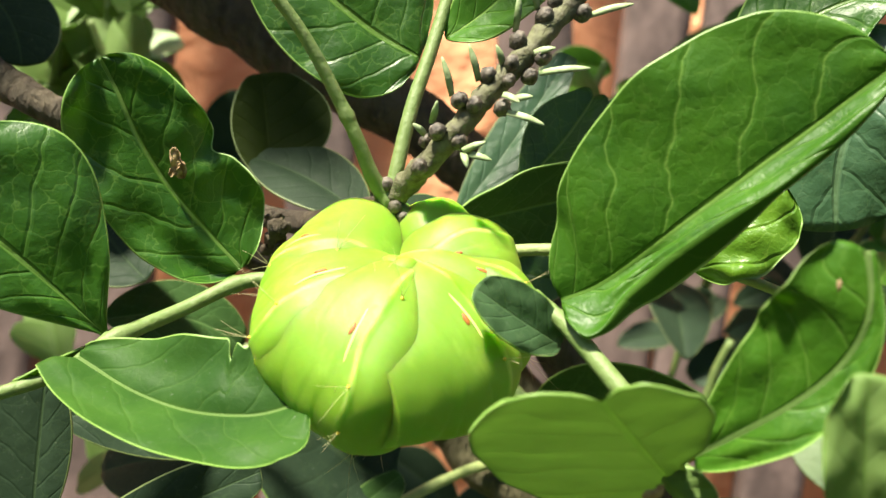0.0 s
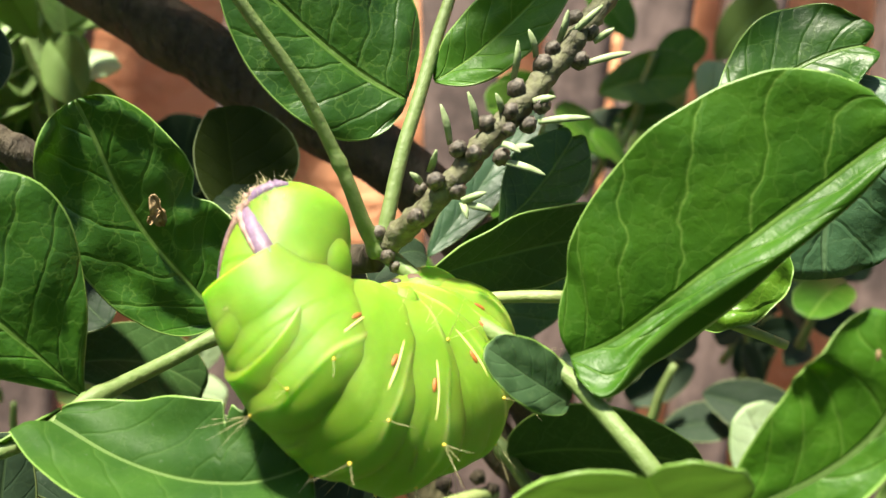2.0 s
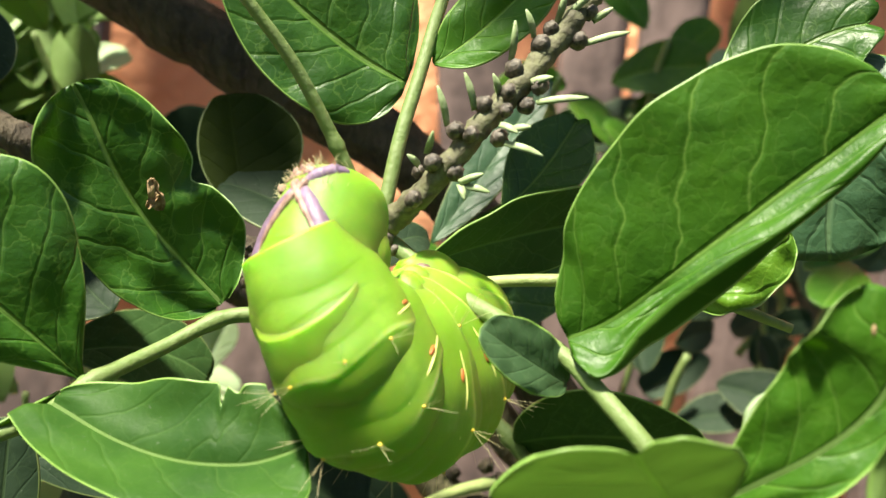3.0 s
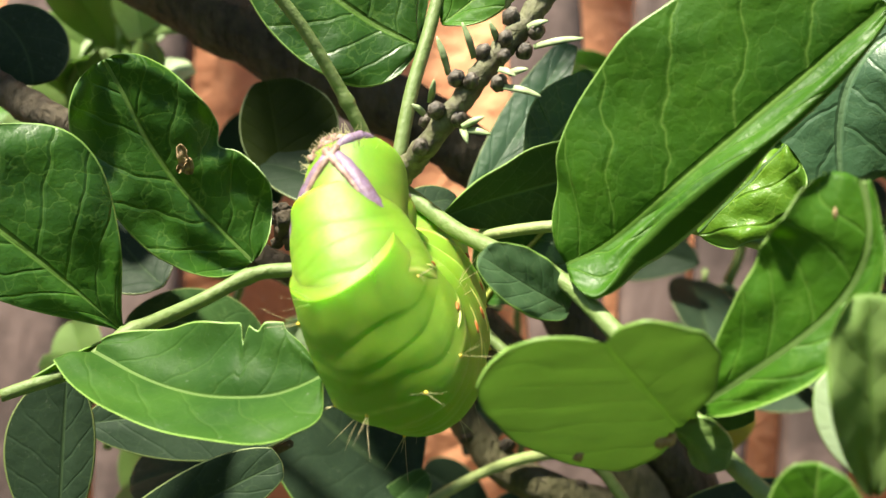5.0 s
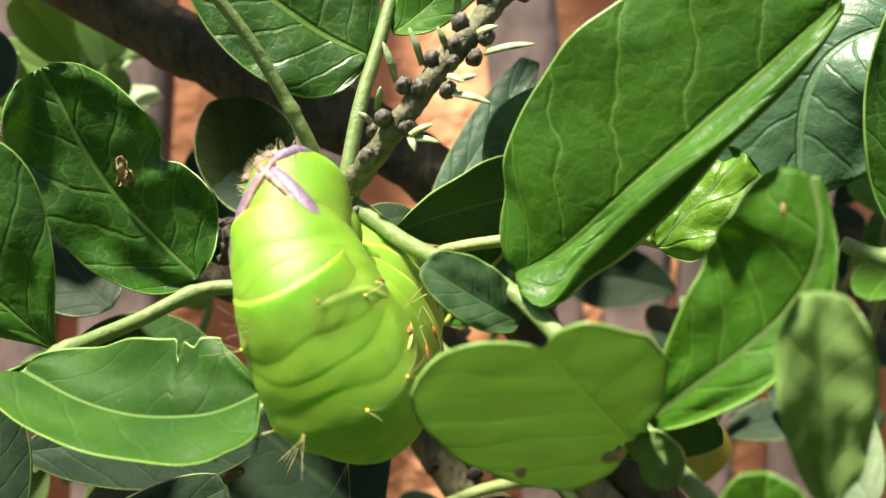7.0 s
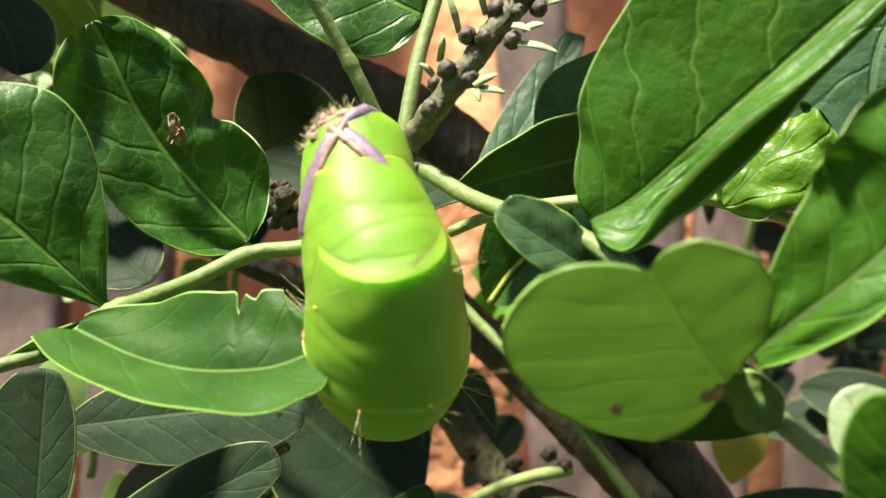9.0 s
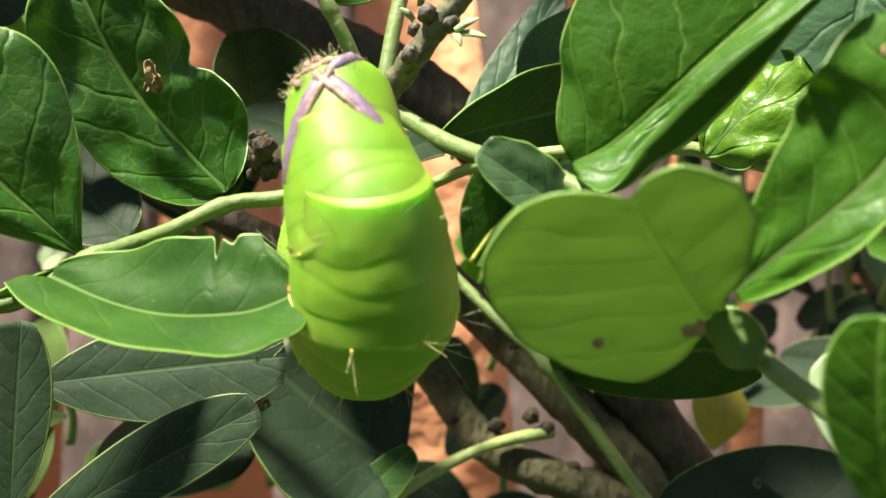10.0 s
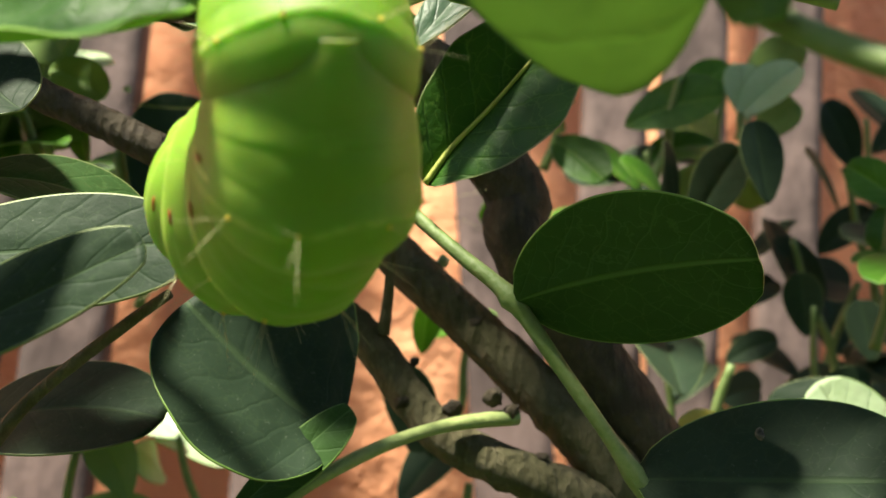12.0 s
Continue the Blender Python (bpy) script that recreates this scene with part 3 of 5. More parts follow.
# cupped leaf below
blade(shrub, [(-0.0411, 0.1060, 1.1874), (-0.0336, 0.1020, 1.1848), (-0.0265, 0.0990, 1.1836), (-0.0206, 0.0975, 1.1838), (-0.0163, 0.0972, 1.1849), (-0.0139, 0.0972, 1.1861)],
      [(0, 0.0016), (0.10, 0.0050), (0.25, 0.0074), (0.45, 0.0082), (0.62, 0.0080), (0.76, 0.0078), (0.88, 0.0068), (0.96, 0.0048), (1, 0.0006)],
      [(0, 0.0044), (0.10, 0.0062), (0.25, 0.0072), (0.45, 0.0077), (0.62, 0.0083), (0.76, 0.0086), (0.88, 0.0076), (0.96, 0.0054), (1, 0.0008)],
      (0.05, -0.86, 0.50), 6, 36, -0.06, bites=((1, 0.52, 0.30, 0.014), (1, 0.60, 0.12, 0.05)), mats=[LEAF_SOFT, LEAF_UNDER, LEAF_RIM], wave=0.0010, seed=3.2, nu=90, heels=(0.0, 0.0016), label="cupped green leaf with a torn upper edge")
leaflet(shrub, (-0.0408, 0.1081, 1.1880), (-0.0440, 0.1058, 1.1859), (-0.0469, 0.1035, 1.1844), (0.2, -0.6, -0.7), 0.0022, 0.0018, 0.5, 0.7, 0.0, 10, 10)
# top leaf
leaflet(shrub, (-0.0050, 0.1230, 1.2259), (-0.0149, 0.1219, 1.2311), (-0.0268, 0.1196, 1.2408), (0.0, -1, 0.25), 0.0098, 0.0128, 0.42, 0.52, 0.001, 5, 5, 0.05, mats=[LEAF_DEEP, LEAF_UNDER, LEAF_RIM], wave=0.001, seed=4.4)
leaflet(shrub, (-0.0020, 0.1207, 1.2283), (0.0052, 0.1196, 1.2340), (0.0134, 0.1173, 1.2436), (0.0, -0.9, 0.45), 0.0050, 0.0050, 0.5, 0.6, 0.0, 12, 12, 0.0, wave=0.0006, seed=5.1)
# big leaf
blade(shrub, [(0.0115, 0.0968, 1.1979), (0.0164, 0.0952, 1.2008), (0.0241, 0.0931, 1.2078), (0.0330, 0.0913, 1.2157), (0.0408, 0.0889, 1.2230)],
      [(0, 0.0024), (0.06, 0.0060), (0.14, 0.0080), (0.24, 0.0100), (0.40, 0.0130), (0.56, 0.0146), (0.72, 0.0142), (0.86, 0.0118), (0.95, 0.0080), (1, 0.0006)],
      [(0, 0.0024), (0.05, 0.0050), (0.11, 0.0057), (0.17, 0.0047), (0.24, 0.0028), (0.36, 0.0018), (0.5, 0.0024), (0.65, 0.0033), (0.8, 0.0030), (0.92, 0.0020), (1, 0.0004)],
      (-0.3, -0.9, 0.36), 25, 16, 0.0, roll=[(0, 0.0), (0.14, 0.0), (0.24, 0.0014), (0.36, 0.0028), (0.48, 0.0024), (0.62, 0.0006), (1, 0.0)],
      mats=[LEAF_TOP, LEAF_FOLD, LEAF_RIM], wave=0.0010, seed=6.7, label="large glossy leaf with pale veins")
# small leaf beside its foot
leaflet(shrub, (0.0121, 0.0978, 1.1931), (0.0074, 0.0954, 1.1958), (0.0025, 0.0943, 1.1989), (0.1, -0.9, 0.35), 0.0030, 0.0035, 0.48, 0.5, 0.0, 4, 8, 0.0, mats=[LEAF_DULL, LEAF_UNDER, LEAF_RIM], wave=0.0004, seed=7.2, label="small dull folded leaf")
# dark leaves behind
leaflet(shrub, (-0.0014, 0.1219, 1.2033), (0.0102, 0.1265, 1.2072), (0.0262, 0.1311, 1.2110), (-0.1, -0.8, -0.6), 0.0072, 0.0066, 0.6, 0.55, 0.0, 4, 4, 0.0, mats=[LEAF_SHADED_UNDER, LEAF_SHADED_UNDER, LEAF_RIM], wave=0.0006, seed=8.1)
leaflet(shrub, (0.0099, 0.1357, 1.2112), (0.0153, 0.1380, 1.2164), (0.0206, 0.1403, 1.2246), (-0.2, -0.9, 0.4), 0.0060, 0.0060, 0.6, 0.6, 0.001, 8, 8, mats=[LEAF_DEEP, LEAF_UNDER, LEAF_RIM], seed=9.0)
leaflet(shrub, (0.0014, 0.1518, 1.2055), (0.0098, 0.1552, 1.2176), (0.0190, 0.1587, 1.2336), (-0.3, -0.9, 0.2), 0.0042, 0.0046, 0.55, 0.65, 0.0, 8, 8, mats=[LEAF_SKY_SHEEN, LEAF_SHADED_UNDER, RIM_DULL], seed=9.6)
leaflet(shrub, (-0.0285, 0.1552, 1.2092), (-0.0305, 0.1587, 1.2180), (-0.0324, 0.1610, 1.2275), (0.1, -1, 0.1), 0.0058, 0.0110, 0.5, 0.55, 0.0, 5, 5, mats=[LEAF_OLIVE_SHADED, LEAF_OLIVE_SHADED, RIM_DULL], seed=10.2)
leaflet(shrub, (-0.0126, 0.1472, 1.2045), (-0.0220, 0.1518, 1.2100), (-0.0320, 0.1564, 1.2131), (0, -0.7, 0.7), 0.0060, 0.0075, 0.5, 0.6, 0.0, mats=[LEAF_SHADED, LEAF_SHADED_UNDER, RIM_DULL], seed=11.0)
leaflet(shrub, (-0.0076, 0.1357, 1.2017), (-0.0037, 0.1403, 1.2059), (0.0005, 0.1437, 1.2061), (0, -0.7, 0.7), 0.0040, 0.0040, 0.5, 0.6, 0.0, mats=[LEAF_SHADED, LEAF_SHADED_UNDER, RIM_DULL], seed=11.5)
leaflet(shrub, (-0.0448, 0.1437, 1.1932), (-0.0520, 0.1472, 1.1992), (-0.0618, 0.1518, 1.2109), (0, -0.8, 0.6), 0.0075, 0.0070, 0.5, 0.6, 0.0, mats=[LEAF_SHADED, LEAF_SHADED_UNDER, RIM_DULL], seed=12.0)
leaflet(shrub, (-0.0528, 0.1495, 1.1859), (-0.0419, 0.1552, 1.1862), (-0.0329, 0.1610, 1.1809), (0, -0.7, 0.7), 0.0080, 0.0080, 0.5, 0.6, 0.0, mats=[LEAF_SHADED_UNDER, LEAF_SHADED_UNDER, RIM_DULL], seed=12.7)
leaflet(shrub, (-0.0742, 0.1500, 1.2363), (-0.0696, 0.1500, 1.2314), (-0.0678, 0.1500, 1.2247), (0.1, -0.9, 0.3), 0.0070, 0.0062, 0.55, 0.5, 0.0, 4, 4, mats=[LEAF_SHADED, LEAF_SHADED_UNDER, RIM_DULL], seed=12.9)
# right side
leaflet(shrub, (0.0567, 0.1092, 1.2265), (0.0473, 0.1115, 1.2211), (0.0463, 0.1127, 1.2068), (-0.2, -0.9, 0.4), 0.0130, 0.0120, 0.55, 0.5, 0.0, 6, 6, 0.1, mats=[LEAF_SKY_SHEEN, LEAF_SHADED_UNDER, LEAF_RIM], wave=0.001, seed=13.1)
leaflet(shrub, (0.0327, 0.1150, 1.2227), (0.0405, 0.1150, 1.2313), (0.0489, 0.1127, 1.2354), (-0.2, -0.9, 0.4), 0.0078, 0.0078, 0.6, 0.55, 0.0018, 6, 6, 0.0, mats=[LEAF_DEEP, LEAF_SHADED_UNDER, LEAF_RIM], wave=0.001, seed=13.8)
blade(shrub, [(0.0297, 0.1160, 1.2015), (0.0323, 0.1150, 1.2042), (0.0352, 0.1140, 1.2072), (0.0375, 0.1130, 1.2101), (0.0393, 0.1125, 1.2122)],
      [(0, 0.0008), (0.12, 0.0030), (0.35, 0.0046), (0.6, 0.0050), (0.85, 0.0040), (1, 0.0008)],
      [(0, 0.0010), (0.12, 0.0046), (0.35, 0.0064), (0.6, 0.0066), (0.85, 0.0050), (1, 0.0008)],
      (-0.1, -0.8, 0.6), -14, -18, 0.12, mats=[LEAF_BLISTER, LEAF_SHADED_UNDER, LEAF_RIM], wave=0.0022, seed=14.5, label="sunlit blistered yellow-green leaf")
blade(shrub, [(0.0220, 0.0822, 1.1861), (0.0246, 0.0785, 1.1891), (0.0276, 0.0758, 1.1922), (0.0303, 0.0746, 1.1951), (0.0320, 0.0738, 1.1982), (0.0326, 0.0735, 1.2014), (0.0322, 0.0740, 1.2053)],
      [(0, 0.0008), (0.12, 0.0030), (0.3, 0.0060), (0.5, 0.0074), (0.7, 0.0074), (0.85, 0.0070), (0.95, 0.0054), (1, 0.0028)],
      [(0, 0.0012), (0.12, 0.0026), (0.3, 0.0036), (0.5, 0.0028), (0.7, 0.0016), (0.85, 0.0009), (0.95, 0.0009), (1, 0.0006)],
      (-0.25, -0.9, 0.3), 8, 14, 0.0, wave=0.0008, seed=15.2, lobes=(0.0010, 0.0), label="broad green leaf with a small brown mark")
leaflet(shrub, (0.0587, 0.1058, 1.1985), (0.0560, 0.1035, 1.2143), (0.0583, 0.1012, 1.2315), (-0.1, -0.9, 0.3), 0.0068, 0.0100, 0.5, 0.5, 0.0, 8, 8, 0.05, mats=[LEAF_DEEP, LEAF_UNDER, LEAF_RIM], wave=0.0008, seed=15.9)
stem("leaf_stalk", [(0.0441, 0.0966, 1.2010), (0.0467, 0.0966, 1.1999), (0.0506, 0.0954, 1.1989), (0.0557, 0.0943, 1.1971), (0.0623, 0.0943, 1.1937)], [0.0008, 0.0009, 0.0011, 0.0011], STEM, shrub, "", 10, 20, knots=((0.38, 0.4, 0.05),))
leaflet(shrub, (0.1127, 0.2415, 1.1404), (0.1035, 0.2415, 1.1543), (0.0956, 0.2415, 1.1680), (-0.2, -0.7, 0.7), 0.0120, 0.0125, 0.5, 0.55, 0.0, 6, 6, mats=[LEAF_SUN_PAINTED, LEAF_SUN_PAINTED, LEAF_RIM], seed=15.7, label="leaf coloured pale as if sunlit")
leaflet(shrub, (0.1594, 0.2587, 1.1486), (0.1530, 0.2587, 1.1617), (0.1483, 0.2587, 1.1730), (-0.2, -0.7, 0.7), 0.0055, 0.0060, 0.5, 0.55, 0.0, 6, 6, mats=[LEAF_SUN_PAINTED, LEAF_SUN_PAINTED, LEAF_RIM], seed=15.4, label="leaf coloured pale as if sunlit")
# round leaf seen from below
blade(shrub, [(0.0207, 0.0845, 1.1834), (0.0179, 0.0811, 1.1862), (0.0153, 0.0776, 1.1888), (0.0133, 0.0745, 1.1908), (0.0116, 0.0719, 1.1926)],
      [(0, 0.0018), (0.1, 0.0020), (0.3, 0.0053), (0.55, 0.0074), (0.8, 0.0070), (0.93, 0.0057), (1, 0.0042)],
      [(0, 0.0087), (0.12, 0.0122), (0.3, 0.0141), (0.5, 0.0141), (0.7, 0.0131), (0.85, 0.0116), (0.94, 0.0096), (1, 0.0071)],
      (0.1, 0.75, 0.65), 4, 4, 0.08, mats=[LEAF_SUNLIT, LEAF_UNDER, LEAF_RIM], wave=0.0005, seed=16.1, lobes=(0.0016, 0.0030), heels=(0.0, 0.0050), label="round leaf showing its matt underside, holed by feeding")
leaflet(shrub, (0.0201, 0.0844, 1.1836), (0.0221, 0.0835, 1.1821), (0.0230, 0.0828, 1.1798), (0.3, 0.75, 0.5), 0.0020, 0.0026, 0.5, 0.5, 0.0, 16, 16, mats=[LEAF_TOP, LEAF_UNDER, LEAF_RIM], wave=0.0006, seed=16.6)
for c, a, b in (((0.0104, 0.0777, 1.1823), 0.0005, 0.0004), ((0.0179, 0.0799, 1.1831), 0.0009, 0.0005), ((0.0187, 0.0803, 1.1833), 0.0006, 0.0007)):
    bm = bmesh.new()
    blob(bm, c, (a, 0.0002, b), (0.2, -0.4, 1), 0.6, 12, 8)
    part("scar", bm, SCAR, shrub, "small brown feeding mark")
# lower right
leaflet(shrub, (0.0312, 0.0690, 1.1816), (0.0299, 0.0667, 1.1898), (0.0292, 0.0656, 1.1967), (-0.3, -0.9, 0.1), 0.0032, 0.0036, 0.55, 0.5, 0.0, 20, 20, 0.0, mats=[LEAF_UNDER, LEAF_UNDER, LEAF_RIM], wave=0.0014, seed=17.3)
leaflet(shrub, (0.0278, 0.0690, 1.1716), (0.0260, 0.0667, 1.1791), (0.0258, 0.0655, 1.1847), (-0.3, -0.9, 0.1), 0.0034, 0.0036, 0.55, 0.5, 0.0, 10, 10, seed=18.3)
leaflet(shrub, (0.0175, 0.1575, 1.1733), (0.0309, 0.1507, 1.1764), (0.0443, 0.1403, 1.1767), (0.05, 0.75, 0.65), 0.0125, 0.0118, 0.5, 0.5, 0.0, 4, 4, 0.05, mats=[LEAF_SHADED_UNDER, LEAF_SHADED_UNDER, LEAF_RIM], seed=19.0, label="oval leaf coloured dark as if shaded")
leaflet(shrub, (0.0334, 0.1575, 1.1502), (0.0510, 0.1507, 1.1505), (0.0659, 0.1437, 1.1511), (0.0, -0.8, 0.6), 0.0130, 0.0120, 0.5, 0.5, 0.0, 4, 4, 0.05, mats=[LEAF_SHADED, LEAF_SHADED_UNDER, LEAF_RIM], seed=19.7, label="oval leaf coloured dark as if shaded")
blade(shrub, [(0.0048, 0.1610, 1.1899), (0.0085, 0.1598, 1.1949), (0.0137, 0.1587, 1.2007), (0.0193, 0.1575, 1.2073), (0.0248, 0.1564, 1.2137)],
      [(0, 0.0004), (0.12, 0.0040), (0.35, 0.0084), (0.6, 0.0100), (0.85, 0.0070), (1, 0.0006)],
      [(0, 0.0006), (0.12, 0.0044), (0.35, 0.0098), (0.6, 0.0118), (0.85, 0.0082), (1, 0.0006)],
      (-0.25, -0.9, 0.3), 34, 10, 0.0, mats=[LEAF_DEEP, LEAF_SHADED_UNDER, RIM_DULL], seed=20.4, label="folded leaf with a bright yellow midrib")
stem("midrib", [(0.0048, 0.1605, 1.1897), (0.0084, 0.1595, 1.1948), (0.0137, 0.1584, 1.2005), (0.0193, 0.1572, 1.2072), (0.0228, 0.1566, 1.2113)], [0.0005, 0.0004, 0.0003, 0.0002], STEM_YELLOW, shrub, "yellow midrib", 8, 20)
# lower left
leaflet(shrub, (-0.0518, 0.1219, 1.1594), (-0.0513, 0.1219, 1.1705), (-0.0507, 0.1219, 1.1821), (0.1, -0.9, 0.4), 0.0075, 0.0042, 0.55, 0.55, 0.0, mats=[LEAF_SHADED, LEAF_SHADED_UNDER, RIM_DULL], seed=21.1)
leaflet(shrub, (-0.0543, 0.1368, 1.1730), (-0.0382, 0.1380, 1.1749), (-0.0217, 0.1391, 1.1764), (0.05, -0.95, 0.3), 0.0072, 0.0076, 0.55, 0.5, 0.0, mats=[LEAF_SHADED, LEAF_SHADED_UNDER, RIM_DULL], seed=22.2)
leaflet(shrub, (-0.0509, 0.1196, 1.1560), (-0.0346, 0.1184, 1.1654), (-0.0218, 0.1179, 1.1721), (0.0, -0.95, 0.3), 0.0046, 0.0042, 0.55, 0.55, 0.0, mats=[LEAF_SHADED, LEAF_SHADED_UNDER, RIM_DULL], seed=23.5)
leaflet(shrub, (-0.0064, 0.1725, 1.1552), (-0.0165, 0.1702, 1.1617), (-0.0288, 0.1679, 1.1732), (0.1, -0.75, 0.65), 0.0165, 0.0215, 0.5, 0.42, 0.0, 6, 6, mats=[LEAF_SHADED, LEAF_SHADED_UNDER, LEAF_RIM], wave=0.001, seed=24.0, label="round dark leaf with a sunlit patch")
leaflet(shrub, (-0.0597, 0.1725, 1.1546), (-0.0465, 0.1725, 1.1580), (-0.0319, 0.1725, 1.1567), (0.05, -0.6, 0.8), 0.0120, 0.0110, 0.5, 0.5, 0.0, mats=[LEAF_SHADED, LEAF_SHADED_UNDER, RIM_DULL], seed=25.0)
leaflet(shrub, (-0.0213, 0.1679, 1.1431), (-0.0117, 0.1679, 1.1524), (-0.0047, 0.1679, 1.1586), (0.5, -0.5, 0.7), 0.0028, 0.0045, 0.5, 0.55, 0.0, mats=[LEAF_SHADED_UNDER, LEAF_SHADED_UNDER, LEAF_RIM], seed=26.0)
leaflet(shrub, (0.0678, 0.2415, 1.1450), (0.0695, 0.2415, 1.1532), (0.0720, 0.2438, 1.1613), (0, -0.9, 0.4), 0.0070, 0.0070, 0.6, 0.6, 0.0, mats=[LEAF_YELLOW, LEAF_YELLOW, LEAF_YELLOW], seed=27.0, label="yellowed leaf")

for c, r in (((-0.0226, 0.1219, 1.2039), 0.0012), ((-0.0217, 0.1207, 1.2027), 0.0014), ((-0.0223, 0.1219, 1.2013), 0.0013), ((-0.0213, 0.1219, 1.2001), 0.0011), ((-0.0233, 0.1230, 1.1999), 0.0009),
             ((0.0026, 0.1909, 1.1602), 0.0012), ((0.0107, 0.1886, 1.1594), 0.0014), ((0.0173, 0.1875, 1.1612), 0.0015), ((0.0203, 0.1875, 1.1590), 0.0013), ((0.0149, 0.1943, 1.1741), 0.0010), ((0.0452, 0.1955, 1.1566), 0.0014), ((0.0256, 0.1886, 1.1515), 0.0011), ((0.0046, 0.1943, 1.1672), 0.0008)):
    bm = bmesh.new()
    blob(bm, c, (r, r * 0.9, r * 1.1), (0.3, -0.6, 0.4), 0.6, 12, 9)
    blob(bm, Vector(c) + Vector((r * 0.5, -r * 0.5, r * 0.3)), (r * 0.5, r * 0.5, r * 0.6), (0.3, -0.6, 0.4), 0.6, 9, 7)
    part("knot", bm, BARK, shrub, "dark knobbly wood scar")
stem("twig", [(-0.0010, 0.1932, 1.1718), (-0.0005, 0.1920, 1.1751), (-0.0001, 0.1909, 1.1802), (0.0001, 0.1898, 1.1859)], [0.0012, 0.0009, 0.0008], BARK_GREEN, shrub, "", 10, 14, rough=0.15)
bm = bmesh.new()
blob(bm, (0.0094, 0.2024, 1.1861), (0.0016, 0.0012, 0.0010), (1, -0.3, -0.4), 0.4, 12, 9)
part("broken_end", bm, BRACT, shrub, "pale broken twig end")

# flower-stalk twig with its dark buds and pale bracts
twig = stem("twig", [(-0.0075, 0.1150, 1.2069), (-0.0055, 0.1127, 1.2092), (-0.0020, 0.1092, 1.2132), (0.0028, 0.1087, 1.2195), (0.0076, 0.1092, 1.2252), (0.0120, 0.1104, 1.2311), (0.0159, 0.1115, 1.2367), (0.0220, 0.1138, 1.2452)],
            [0.0014, 0.0014, 0.0014, 0.0013, 0.0013, 0.001], TWIG, shrub, "knobbly twig with dark buds", 14, 90, rough=0.3)
for c, r in (((-0.0081, 0.1138, 1.2089), 1.0), ((-0.0041, 0.1087, 1.2111), 1.0), ((-0.0036, 0.1104, 1.2143), 0.8), ((-0.0023, 0.1075, 1.2152), 1.0), ((0.0003, 0.1081, 1.2143), 1.0), ((0.0000, 0.1075, 1.2189), 1.0), ((0.0017, 0.1069, 1.2185), 0.9),
             ((0.0049, 0.1075, 1.2184), 1.0), ((0.0031, 0.1081, 1.2220), 1.0), ((0.0056, 0.1075, 1.2235), 0.9), ((0.0054, 0.1069, 1.2214), 0.8), ((0.0079, 0.1087, 1.2223), 1.0), ((0.0063, 0.1087, 1.2263), 1.05), ((0.0092, 0.1081, 1.2245), 1.0),
             ((0.0092, 0.1092, 1.2293), 1.1), ((0.0103, 0.1098, 1.2312), 0.9), ((0.0137, 0.1104, 1.2302), 1.05), ((0.0129, 0.1110, 1.2351), 1.0), ((0.0148, 0.1104, 1.2335), 0.9), ((-0.0067, 0.1133, 1.2065), 0.9), ((-0.0057, 0.1133, 1.2053), 0.8)):
    bm = bmesh.new()
    c = Vector(c)
    blob(bm, c, (0.00098 * r, 0.00098 * r, 0.00112 * r), (0.4, -0.6, 0.5), 0.25, 12, 8)
    blob(bm, c + Vector((0.0002, -0.0006, 0.0003)) * r, (0.0004 * r, 0.0004 * r, 0.0005 * r), (0.4, -0.6, 0.5), 0.3, 8, 6)
    part("bud", bm, BUD, twig)


def bract(a, b, w):
    """A narrow blunt bract, folded along its middle."""
    a, b = Vector(a), Vector(b)
    bm = bmesh.new()
    t = (b - a).normalized()
    s_ = t.cross(Vector((0.1, -1, 0.1))).normalized()
    n_ = s_.cross(t)
    ln = (b - a).length
    rows_ = []
    for k in range(9):
        u = k / 8
        ww = w * (0.55 + 0.5 * math.sin(math.pi * (0.15 + 0.7 * u))) * (1 - 0.75 * u ** 6) + 0.00003
        c = a + t * ln * u + n_ * (0.12 * ln * math.sin(math.pi * u))
        rows_.append([bm.verts.new(c + q) for q in (s_ * ww + n_ * ww * 0.5, n_ * 0.00002, s_ * -ww + n_ * ww * 0.5, n_ * -ww * 0.5)])
    for k in range(8):
        for m_ in range(4):
            bm.faces.new((rows_[k][m_], rows_[k][(m_ + 1) % 4], rows_[k + 1][(m_ + 1) % 4], rows_[k + 1][m_]))
    bm.faces.new(rows_[0])
    bm.faces.new(rows_[-1][::-1])
    bmesh.ops.recalc_face_normals(bm, faces=bm.faces)
    part("bract", bm, BRACT, twig)


for a, b in (((-0.0037, 0.1092, 1.2149), (-0.0051, 0.1081, 1.2160)), ((-0.0030, 0.1081, 1.2162), (-0.0025, 0.1064, 1.2186)), ((0.0007, 0.1069, 1.2132), (0.0032, 0.1058, 1.2143)), ((0.0009, 0.1069, 1.2129), (0.0040, 0.1058, 1.2123)), ((0.0007, 0.1069, 1.2130), (0.0013, 0.1058, 1.2113)),
             ((0.0054, 0.1069, 1.2178), (0.0096, 0.1058, 1.2166)), ((0.0048, 0.1069, 1.2198), (0.0067, 0.1058, 1.2189)), ((0.0060, 0.1069, 1.2193), (0.0081, 0.1058, 1.2197)), ((-0.0009, 0.1081, 1.2194), (-0.0023, 0.1069, 1.2236))):
    bract(a, b, 0.00037)
